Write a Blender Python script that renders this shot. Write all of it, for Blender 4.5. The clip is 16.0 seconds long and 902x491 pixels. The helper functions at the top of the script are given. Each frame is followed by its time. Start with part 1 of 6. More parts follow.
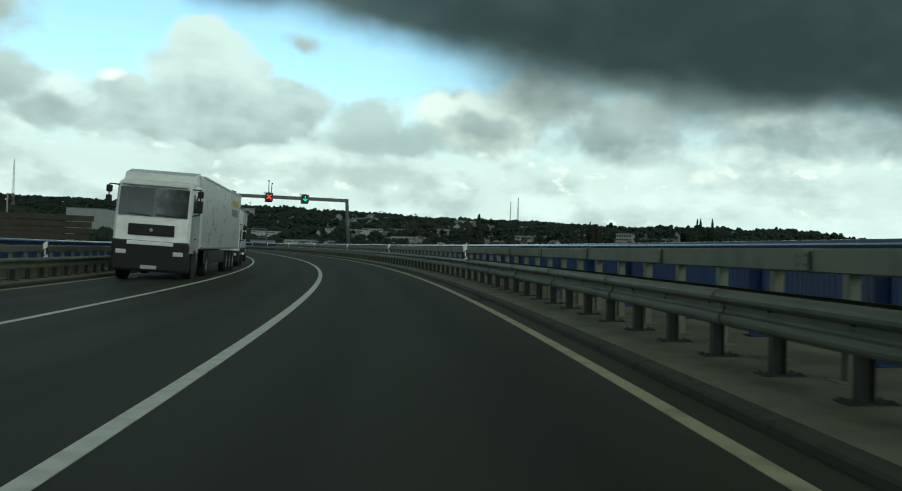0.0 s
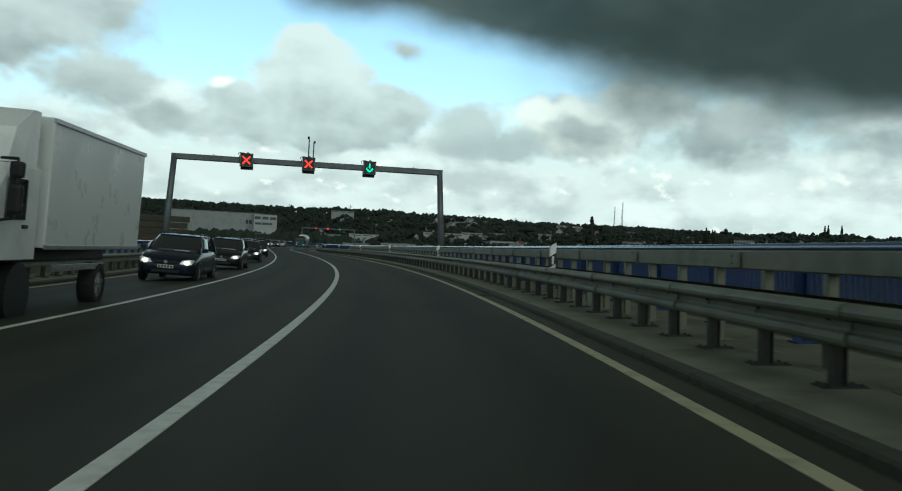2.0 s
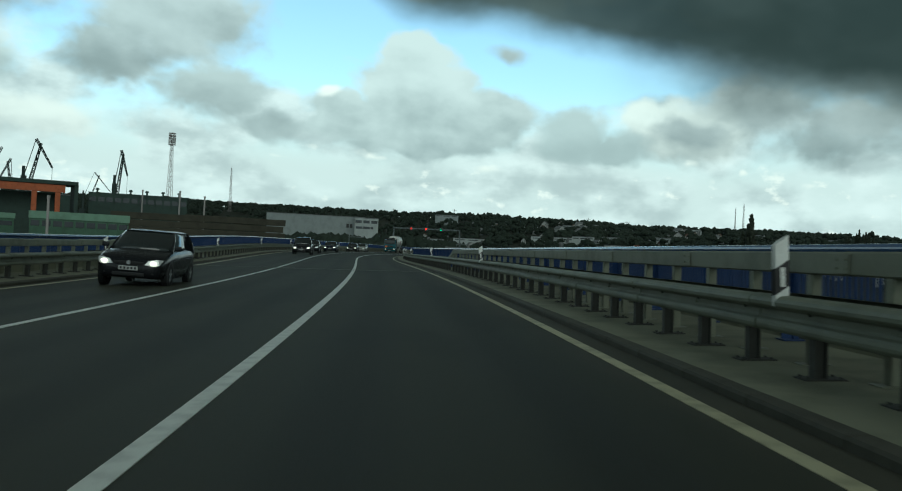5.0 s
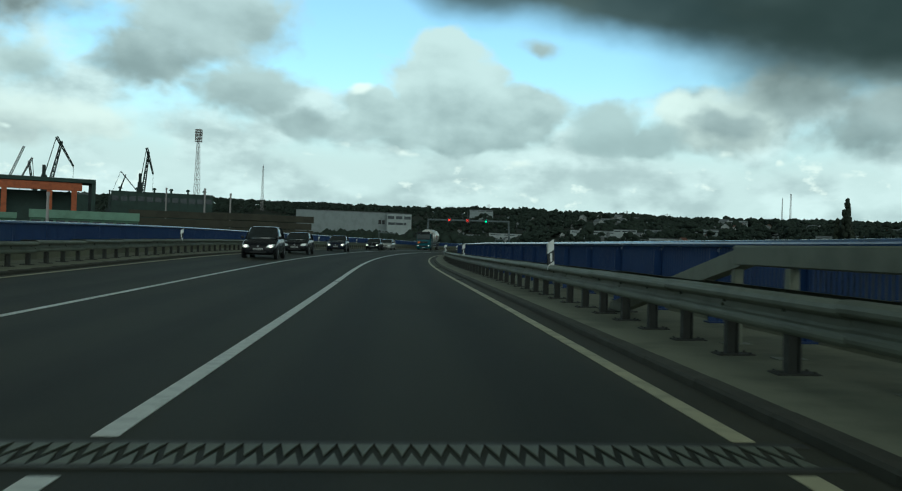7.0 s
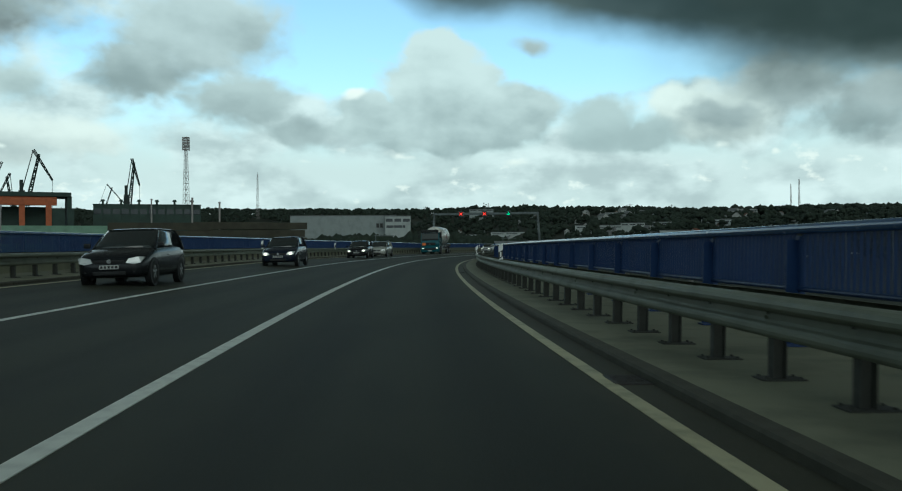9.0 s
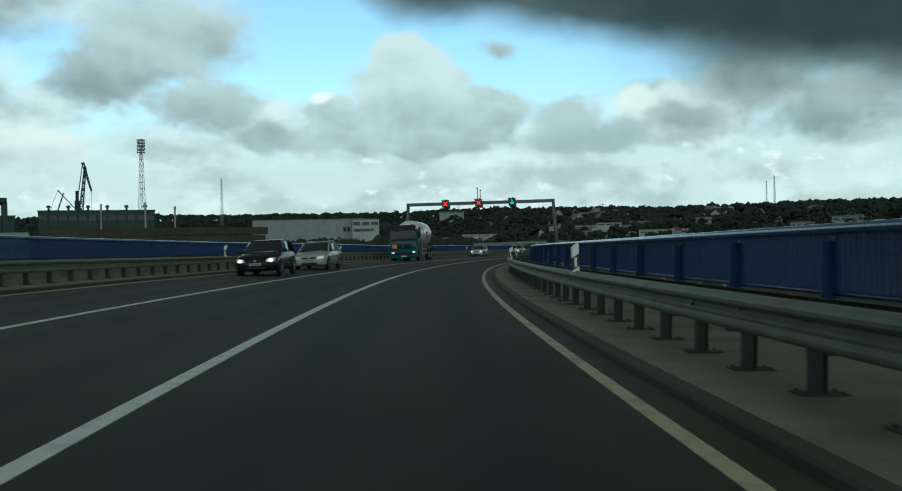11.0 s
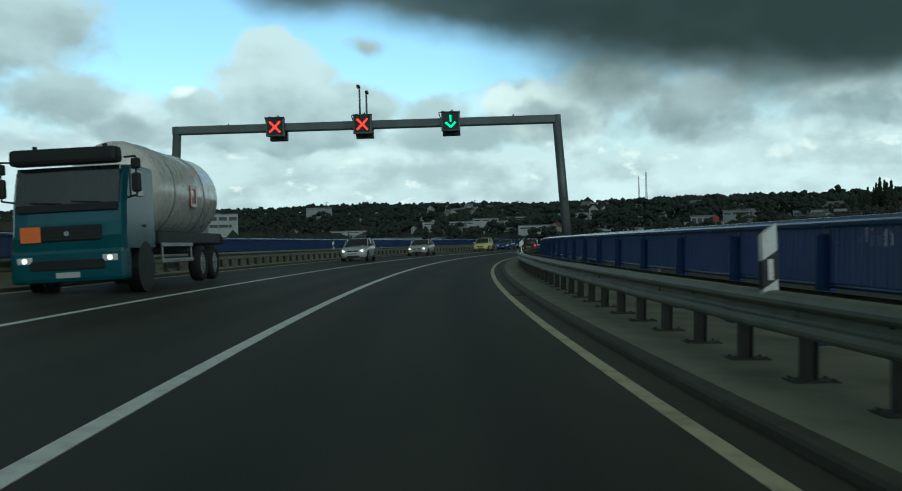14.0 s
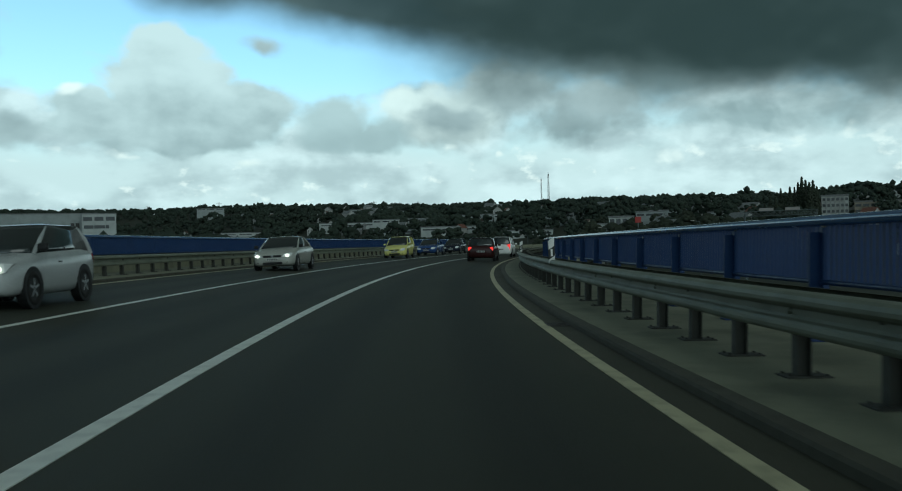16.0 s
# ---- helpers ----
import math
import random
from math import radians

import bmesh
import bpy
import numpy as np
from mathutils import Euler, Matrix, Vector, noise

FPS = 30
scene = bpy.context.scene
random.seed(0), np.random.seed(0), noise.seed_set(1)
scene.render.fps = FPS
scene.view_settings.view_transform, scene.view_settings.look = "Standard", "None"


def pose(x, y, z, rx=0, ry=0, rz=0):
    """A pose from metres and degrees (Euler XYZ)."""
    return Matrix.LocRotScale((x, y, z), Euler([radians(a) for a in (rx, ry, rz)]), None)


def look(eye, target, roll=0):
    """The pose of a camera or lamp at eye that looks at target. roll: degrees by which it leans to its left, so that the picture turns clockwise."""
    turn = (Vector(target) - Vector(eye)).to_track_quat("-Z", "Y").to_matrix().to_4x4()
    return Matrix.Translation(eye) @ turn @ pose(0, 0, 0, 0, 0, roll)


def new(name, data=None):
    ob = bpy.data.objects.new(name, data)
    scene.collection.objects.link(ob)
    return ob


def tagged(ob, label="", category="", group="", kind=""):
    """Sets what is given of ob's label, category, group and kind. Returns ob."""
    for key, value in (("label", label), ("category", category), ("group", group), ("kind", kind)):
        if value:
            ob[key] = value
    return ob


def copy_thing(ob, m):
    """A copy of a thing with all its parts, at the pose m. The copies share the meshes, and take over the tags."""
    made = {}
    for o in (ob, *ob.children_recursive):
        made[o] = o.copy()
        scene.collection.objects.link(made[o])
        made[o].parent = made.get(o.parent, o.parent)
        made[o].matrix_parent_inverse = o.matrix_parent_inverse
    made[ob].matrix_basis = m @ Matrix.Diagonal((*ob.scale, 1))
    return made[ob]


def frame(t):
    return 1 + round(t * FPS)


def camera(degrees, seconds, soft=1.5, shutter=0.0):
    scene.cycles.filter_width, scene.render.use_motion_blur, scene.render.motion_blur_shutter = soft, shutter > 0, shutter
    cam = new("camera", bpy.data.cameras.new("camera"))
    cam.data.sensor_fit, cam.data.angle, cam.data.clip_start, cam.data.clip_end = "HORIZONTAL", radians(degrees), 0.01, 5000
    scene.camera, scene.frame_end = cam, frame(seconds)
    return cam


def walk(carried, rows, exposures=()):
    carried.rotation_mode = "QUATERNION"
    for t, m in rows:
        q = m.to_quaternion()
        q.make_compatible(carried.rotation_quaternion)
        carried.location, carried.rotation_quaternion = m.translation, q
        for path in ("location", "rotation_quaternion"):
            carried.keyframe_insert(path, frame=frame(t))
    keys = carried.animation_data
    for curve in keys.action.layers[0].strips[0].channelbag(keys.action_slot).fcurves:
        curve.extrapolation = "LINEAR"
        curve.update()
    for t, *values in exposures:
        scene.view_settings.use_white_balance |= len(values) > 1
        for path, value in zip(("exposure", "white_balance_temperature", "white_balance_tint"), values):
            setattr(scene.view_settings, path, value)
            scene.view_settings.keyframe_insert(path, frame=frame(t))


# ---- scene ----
cam = camera(51.85, 16.0, soft=1.1, shutter=0.1)
PATH = [
    (0, 0.05, 0.00, 1.09, 0.35, -2.20, 0.16),
    (0.5, -0.60, 9.73, 1.09, 0.36, -2.30, 1.70),
    (1, -1.50, 19.55, 1.09, 0.36, -2.62, 3.36),
    (1.5, -2.65, 29.46, 1.09, 0.38, -2.80, 4.82),
    (2, -4.08, 39.42, 1.09, 0.40, -2.92, 6.23),
    (2.5, -5.76, 49.43, 1.09, 0.35, -3.04, 7.57),
    (3, -7.68, 59.45, 1.09, 0.47, -3.08, 8.83),
    (3.5, -9.78, 69.46, 1.09, 0.44, -2.94, 10.00),
    (4, -12.13, 79.40, 1.09, 0.40, -3.02, 11.03),
    (5, -17.18, 99.09, 1.09, 0.38, -2.91, 12.65),
    (6, -22.65, 118.43, 1.09, 0.36, -2.50, 13.84),
    (6.5, -25.49, 127.99, 1.09, 0.35, -2.33, 14.33),
    (7, -28.45, 137.45, 1.09, 0.03, -2.08, 14.75),
    (7.5, -31.45, 146.86, 1.09, 0.28, -1.38, 15.03),
    (8, -34.49, 156.24, 1.09, 0.15, -0.86, 15.14),
    (8.5, -37.51, 165.63, 1.09, -0.14, -0.23, 14.97),
    (9, -40.49, 175.05, 1.09, 0.11, 0.34, 14.74),
    (10, -46.28, 194.01, 1.09, 0.20, 0.97, 14.10),
    (11, -51.83, 213.21, 1.09, 0.29, 1.27, 12.86),
    (11.5, -54.42, 222.93, 1.09, 0.34, 1.46, 11.90),
    (12, -56.86, 232.76, 1.09, 0.11, 1.73, 10.69),
    (12.5, -59.08, 242.69, 1.09, 0.06, 1.90, 9.32),
    (13, -61.09, 252.73, 1.09, 0.28, 1.72, 7.88),
    (13.5, -62.85, 262.85, 1.09, 0.05, 1.35, 6.36),
    (14, -64.30, 273.10, 1.09, -0.06, 1.48, 4.76),
    (14.5, -65.51, 283.42, 1.09, 0.25, 1.88, 3.44),
    (15, -66.47, 293.82, 1.09, 0.05, 1.57, 1.92),
    (15.5, -67.21, 304.29, 1.09, -0.04, 1.12, 0.19),
    (16, -67.59, 314.83, 1.09, -0.06, 1.42, -1.48),
]
EXPOSURE = 0.0
walk(cam, [(t, pose(x, y, z, 90 + p, r, w)) for t, x, y, z, p, r, w in PATH], [(0, EXPOSURE + 0.16, 6180, -6), (2, EXPOSURE + 0.16, 6180, 0), (3.5, EXPOSURE + 0.14, 6150, -1), (6.5, EXPOSURE, 5800, -8), (9, EXPOSURE, 5870, -4), (16, EXPOSURE, 5650, -6)])


# ---- sky and sun ----
def math_node(nt, op, a, b=None, clamp=False):
    n = nt.nodes.new("ShaderNodeMath")
    n.operation, n.use_clamp = op, clamp
    for i, v in enumerate((a, b)):
        if v is None:
            continue
        if isinstance(v, (int, float)):
            n.inputs[i].default_value = v
        else:
            nt.links.new(v, n.inputs[i])
    return n.outputs[0]


def mix_node(nt, fac, a, b):
    n = nt.nodes.new("ShaderNodeMix")
    n.data_type = "RGBA"
    for i, v in ((0, fac), (6, a), (7, b)):
        if isinstance(v, (int, float)):
            n.inputs[i].default_value = v
        elif isinstance(v, tuple):
            n.inputs[i].default_value = (*v, 1)
        else:
            nt.links.new(v, n.inputs[i])
    return n.outputs[2]


def smooth_node(nt, v, lo, hi, out_lo=0.0, out_hi=1.0):
    n = nt.nodes.new("ShaderNodeMapRange")
    n.interpolation_type = "SMOOTHSTEP"
    nt.links.new(v, n.inputs[0])
    for i, x in enumerate((lo, hi, out_lo, out_hi)):
        n.inputs[1 + i].default_value = x
    return n.outputs[0]


SUN_ELEVATION, SUN_TURN = radians(26), radians(153)
world = bpy.data.worlds.new("world")
scene.world = world
world.use_nodes = True
wt = world.node_tree
wt.nodes.clear()
sky = wt.nodes.new("ShaderNodeTexSky")
sky.sky_type, sky.sun_disc = "NISHITA", False
sky.sun_elevation, sky.sun_rotation = SUN_ELEVATION, SUN_TURN
sky.air_density, sky.dust_density, sky.ozone_density = 1.0, 1.6, 1.0
way = wt.nodes.new("ShaderNodeTexCoord").outputs["Generated"]
split = wt.nodes.new("ShaderNodeSeparateXYZ")
wt.links.new(way, split.inputs[0])
DEG = 180 / math.pi
az = math_node(wt, "MULTIPLY", math_node(wt, "ARCTAN2", math_node(wt, "MULTIPLY", split.outputs[0], -1.0), split.outputs[1]), DEG)
el = math_node(wt, "MULTIPLY", math_node(wt, "ARCSINE", split.outputs[2]), DEG)


def sky_noise(scale, stretch, detail=6.0, rough=0.55, shift=0.0, da=0.0, de=0.0):
    v = wt.nodes.new("ShaderNodeCombineXYZ")
    wt.links.new(math_node(wt, "ADD", az, da), v.inputs[0])
    wt.links.new(math_node(wt, "MULTIPLY", math_node(wt, "ADD", el, de), stretch), v.inputs[1])
    v.inputs[2].default_value = shift
    n = wt.nodes.new("ShaderNodeTexNoise")
    wt.links.new(v.outputs[0], n.inputs["Vector"])
    n.inputs["Scale"].default_value, n.inputs["Detail"].default_value, n.inputs["Roughness"].default_value = scale, detail, rough
    return math_node(wt, "SUBTRACT", n.outputs["Fac"], 0.5)


def puffs(scale, stretch, shift):
    """Rounded billows: 0.5 in the middle of a puff, falling outward."""
    v = wt.nodes.new("ShaderNodeCombineXYZ")
    wt.links.new(math_node(wt, "ADD", az, math_node(wt, "MULTIPLY", warp_x, 2.5)), v.inputs[0])
    wt.links.new(math_node(wt, "MULTIPLY", math_node(wt, "ADD", el, math_node(wt, "MULTIPLY", warp_y, 1.8)), stretch), v.inputs[1])
    v.inputs[2].default_value = shift
    n = wt.nodes.new("ShaderNodeTexVoronoi")
    n.feature = "SMOOTH_F1"
    n.inputs["Smoothness"].default_value = 0.6
    n.inputs["Scale"].default_value = scale
    n.inputs["Detail"].default_value, n.inputs["Roughness"].default_value = 2.0, 0.5
    wt.links.new(v.outputs[0], n.inputs["Vector"])
    return math_node(wt, "SUBTRACT", 0.85, n.outputs["Distance"])


warp_x, warp_y = sky_noise(0.22, 1.5, 3, 0.5, 3.0), sky_noise(0.24, 1.5, 3, 0.5, 11.0)
fine_n, broad_n, streak_n = sky_noise(0.45, 1.5, 5, 0.5, 20.0), sky_noise(0.11, 1.7, 4, 0.5, 31.0), sky_noise(0.13, 3.2, 5, 0.55, 42.0)
puff = math_node(wt, "ADD", math_node(wt, "MULTIPLY", puffs(0.42, 1.3, 1.0), 0.75), math_node(wt, "MULTIPLY", puffs(1.1, 1.2, 7.0), 0.3))
paz = math_node(wt, "ADD", az, math_node(wt, "MULTIPLY", warp_x, 3.5))
pel = math_node(wt, "ADD", el, math_node(wt, "MULTIPLY", warp_y, 2.0))


def ellipse(a, e, rx, ry):
    dx = math_node(wt, "DIVIDE", math_node(wt, "SUBTRACT", paz, a), rx)
    dy = math_node(wt, "DIVIDE", math_node(wt, "SUBTRACT", pel, e), ry)
    return math_node(wt, "ADD", math_node(wt, "MULTIPLY", dx, dx), math_node(wt, "MULTIPLY", dy, dy))


clear = wt.nodes.new("ShaderNodeVectorMath")
clear.operation = "MULTIPLY"
wt.links.new(sky.outputs[0], clear.inputs[0])
clear.inputs[1].default_value = (0.165, 0.183, 0.178)
HAZE, DARK = (0.70, 0.79, 0.765), (0.033, 0.051, 0.049)
c = mix_node(wt, smooth_node(wt, math_node(wt, "ADD", el, math_node(wt, "MULTIPLY", broad_n, 3.0)), 4.5, 10.5), HAZE, clear.outputs[0])
# thin heaped cover everywhere but for the open blue
relief = math_node(wt, "SUBTRACT", sky_noise(0.30, 1.5, 4, 0.5, 61.0), sky_noise(0.30, 1.5, 4, 0.5, 61.0, -0.5, 0.9))
soft_relief = math_node(wt, "SUBTRACT", sky_noise(0.13, 1.6, 3, 0.5, 64.0), sky_noise(0.13, 1.6, 3, 0.5, 64.0, -0.9, 1.6))
veil = math_node(wt, "ADD", sky_noise(0.17, 1.7, 5, 0.5, 70.0), math_node(wt, "MULTIPLY", puff, 0.10))
hole = math_node(wt, "ADD", math_node(wt, "MULTIPLY", smooth_node(wt, ellipse(11.5, 12.0, 14.5, 3.0), 1.5, 0.3), 0.5), math_node(wt, "MULTIPLY", smooth_node(wt, ellipse(22.3, 12.6, 4.0, 3.6), 1.5, 0.3), 0.4))
cover = smooth_node(wt, math_node(wt, "SUBTRACT", veil, hole), -0.16, 0.08, 0.0, 0.95)
shade = math_node(wt, "ADD", math_node(wt, "ADD", sky_noise(0.2, 2.4, 5, 0.5, 82.0), math_node(wt, "MULTIPLY", streak_n, 0.35)), math_node(wt, "MULTIPLY", relief, 0.8))
c = mix_node(wt, cover, c, mix_node(wt, smooth_node(wt, shade, -0.24, 0.22), (0.50, 0.575, 0.57), (0.80, 0.885, 0.86)))


def heap(back, lobes, low, high, top, base, soft=0.35, ragged=0.34):
    """One cloud of several rounded lobes (azimuth, height, half width, half height), lit from above and shaded below."""
    best = None
    for a, e, rx, ry in lobes:
        v = math_node(wt, "SUBTRACT", 1.0, math_node(wt, "SQRT", ellipse(a, e, rx, ry)))
        best = v if best is None else math_node(wt, "MAXIMUM", best, v)
    inside = math_node(wt, "ADD", best, math_node(wt, "MULTIPLY", math_node(wt, "SUBTRACT", puff, 0.45), ragged))
    inside = math_node(wt, "ADD", inside, math_node(wt, "ADD", 0.10, math_node(wt, "MULTIPLY", fine_n, ragged * 0.5)))
    alpha = smooth_node(wt, inside, 0.0, soft)
    tone = math_node(wt, "DIVIDE", math_node(wt, "SUBTRACT", pel, low), high - low)
    tone = math_node(wt, "ADD", tone, math_node(wt, "MULTIPLY", relief, 0.95))
    tone = math_node(wt, "ADD", tone, math_node(wt, "MULTIPLY", soft_relief, 1.3))
    tone = math_node(wt, "SUBTRACT", tone, math_node(wt, "MULTIPLY", inside, 0.12))
    return mix_node(wt, alpha, back, mix_node(wt, smooth_node(wt, tone, -0.35, 0.95), base, top))


# small sunlit heads low over the land
CREAM = (0.98, 1.0, 0.92)
bright = math_node(wt, "MULTIPLY", smooth_node(wt, sky_noise(0.5, 1.7, 4, 0.5, 55.0), 0.12, 0.24), smooth_node(wt, el, 7.0, 4.5))
c = mix_node(wt, math_node(wt, "MULTIPLY", bright, 0.8), c, CREAM)
BODY, FOOT, DIM, DIM_FOOT = (0.63, 0.73, 0.71), (0.34, 0.415, 0.415), (0.39, 0.46, 0.455), (0.235, 0.285, 0.285)
# left-hand group
c = heap(c, [(37.0, 6.3, 4.6, 1.6), (40.5, 6.0, 2.5, 1.8)], 4.2, 8.2, (0.85, 0.91, 0.85), (0.42, 0.48, 0.475), 0.5)
c = heap(c, [(40.0, 9.3, 3.0, 1.9)], 7.0, 11.0, BODY, FOOT, 0.7)
c = heap(c, [(41.5, 13.8, 8.0, 3.2)], 11.0, 17.0, DIM, (0.13, 0.15, 0.15), 0.8)
c = heap(c, [(30.0, 12.9, 7.4, 3.5), (33.3, 10.3, 4.4, 2.4)], 8.0, 15.5, (0.58, 0.67, 0.665), (0.30, 0.365, 0.365), 0.5)
c = heap(c, [(27.4, 8.8, 5.2, 2.2), (23.8, 7.2, 3.0, 1.2)], 6.2, 10.8, (0.54, 0.63, 0.62), (0.32, 0.385, 0.385), 0.5)
# the great cumulus and its neighbours
c = heap(c, [(-1.0, 7.8, 4.4, 2.3), (1.0, 8.6, 2.0, 1.3)], 5.4, 10.2, (0.86, 0.93, 0.87), (0.38, 0.44, 0.43), 0.35)
c = heap(c, [(5.4, 7.4, 2.9, 2.0), (3.0, 6.7, 3.2, 1.2)], 5.6, 9.8, (0.54, 0.64, 0.63), (0.41, 0.495, 0.49), 0.45)
c = heap(c, [(14.6, 7.3, 7.6, 1.9), (15.3, 9.3, 4.6, 3.9), (15.3, 11.8, 2.7, 1.9), (11.0, 8.0, 3.6, 2.2), (19.3, 8.0, 2.9, 1.7)], 5.2, 13.4, (0.70, 0.80, 0.78), (0.33, 0.405, 0.405), 0.28, 0.30)
c = heap(c, [(20.4, 9.25, 1.0, 0.45)], 8.6, 9.6, CREAM, (0.8, 0.87, 0.84), 0.7, 0.2)
c = heap(c, [(9.4, 12.2, 1.5, 0.75)], 11.2, 13.4, (0.50, 0.585, 0.585), (0.36, 0.43, 0.43), 0.8, 0.3)
# right-hand bank
c = heap(c, [(-9.0, 7.4, 8.0, 2.0), (-20.0, 7.0, 10.0, 1.7)], 5.0, 10.5, (0.44, 0.53, 0.525), (0.25, 0.31, 0.31), 0.8, 0.5)
c = heap(c, [(-1.6, 7.9, 3.0, 1.9), (-5.5, 8.8, 5.0, 2.2), (-11.0, 8.4, 6.0, 2.6)], 5.8, 11.0, (0.50, 0.57, 0.56), (0.30, 0.36, 0.36), 0.7, 0.4)
for a, e, rx, ry in ((-8.7, 5.1, 1.15, 0.55), (-4.7, 5.6, 0.5, 0.3), (-2.7, 5.0, 0.6, 0.35), (-1.1, 6.0, 0.7, 0.35), (-14.3, 5.0, 1.5, 0.9), (-18.9, 5.2, 2.0, 0.5), (-22.3, 5.2, 1.8, 0.6), (-25.3, 5.9, 1.5, 0.8), (10.8, 5.0, 1.6, 0.5), (17.7, 5.4, 1.7, 0.6), (23.2, 5.5, 1.4, 0.5), (40.9, 6.0, 0.7, 0.4)):
    c = heap(c, [(a, e, rx, ry)], e - ry * 1.6, e + ry, CREAM, (0.70, 0.79, 0.75), 0.9, 1.3)
# grey veil hanging under the deck
fall = math_node(wt, "ADD", math_node(wt, "ADD", pel, math_node(wt, "MULTIPLY", sky_noise(0.16, 1.3, 4, 0.5, 120.0), 5.0)), smooth_node(wt, az, -28.0, 4.0, 0.0, -2.6))
c = mix_node(wt, math_node(wt, "MULTIPLY", smooth_node(wt, fall, 5.4, 9.0, 0.0, 0.92), smooth_node(wt, az, 5.0, -6.0)), c, mix_node(wt, smooth_node(wt, soft_relief, -0.2, 0.2), (0.100, 0.128, 0.126), (0.205, 0.255, 0.250)))
# the dark deck: soft lower edge that falls towards the right, uneven tone
edge = math_node(wt, "ADD", smooth_node(wt, az, -34.0, 30.0, 7.7, 15.2), math_node(wt, "MULTIPLY", sky_noise(0.12, 1.2, 4, 0.5, 95.0), 1.7))
above = math_node(wt, "SUBTRACT", math_node(wt, "ADD", el, math_node(wt, "MULTIPLY", warp_y, 1.2)), edge)
above = math_node(wt, "SUBTRACT", above, smooth_node(wt, az, 16.0, 26.0, 0.0, 6.0))
deck_tone = math_node(wt, "ADD", math_node(wt, "ADD", sky_noise(0.10, 1.3, 3, 0.45, 104.0), math_node(wt, "MULTIPLY", soft_relief, 0.5)), smooth_node(wt, az, -10.0, 16.0, 0.0, 0.30))
deck_tone = math_node(wt, "SUBTRACT", deck_tone, smooth_node(wt, above, 0.0, 2.2, 0.0, 0.12))
deck_tone = math_node(wt, "SUBTRACT", deck_tone, math_node(wt, "MULTIPLY", smooth_node(wt, az, -24.0, -14.0, 0.0, 0.16), smooth_node(wt, az, 2.0, -7.0)))
c = mix_node(wt, smooth_node(wt, above, -0.9, 1.5, 0.0, 0.98), c, mix_node(wt, smooth_node(wt, deck_tone, -0.30, 0.34), DARK, (0.108, 0.145, 0.142)))
# closed grey cover overhead
OVERHEAD = (0.066, 0.073, 0.066)
c = mix_node(wt, smooth_node(wt, math_node(wt, "ADD", el, math_node(wt, "MULTIPLY", broad_n, 14.0)), 17.0, 27.0), c, mix_node(wt, math_node(wt, "MULTIPLY", smooth_node(wt, split.outputs[1], 0.1, -0.5), smooth_node(wt, el, 75.0, 25.0)), OVERHEAD, (0.40, 0.45, 0.43)))
# unseen dark cover added to the left, down to the hills, dims left-facing sides
c = mix_node(wt, math_node(wt, "MULTIPLY", math_node(wt, "MULTIPLY", smooth_node(wt, az, 48.0, 75.0), smooth_node(wt, az, 165.0, 130.0)), smooth_node(wt, el, 0.5, 4.0)), c, (0.075, 0.09, 0.088))
# below the horizon: dim land
c = mix_node(wt, smooth_node(wt, el, 0.0, -3.0), c, (0.05, 0.06, 0.055))
back = wt.nodes.new("ShaderNodeBackground")
wt.links.new(c, back.inputs[0])
back.inputs[1].default_value = 1.0
wt.links.new(back.outputs[0], wt.nodes.new("ShaderNodeOutputWorld").inputs[0])

sun = new("sun", bpy.data.lights.new("sun", "SUN"))
sun.data.energy, sun.data.angle, sun.data.color = 0.55, radians(40), (1.0, 0.97, 0.9)
sun.matrix_world = look((200, -393, 215), (0, 0, 0))


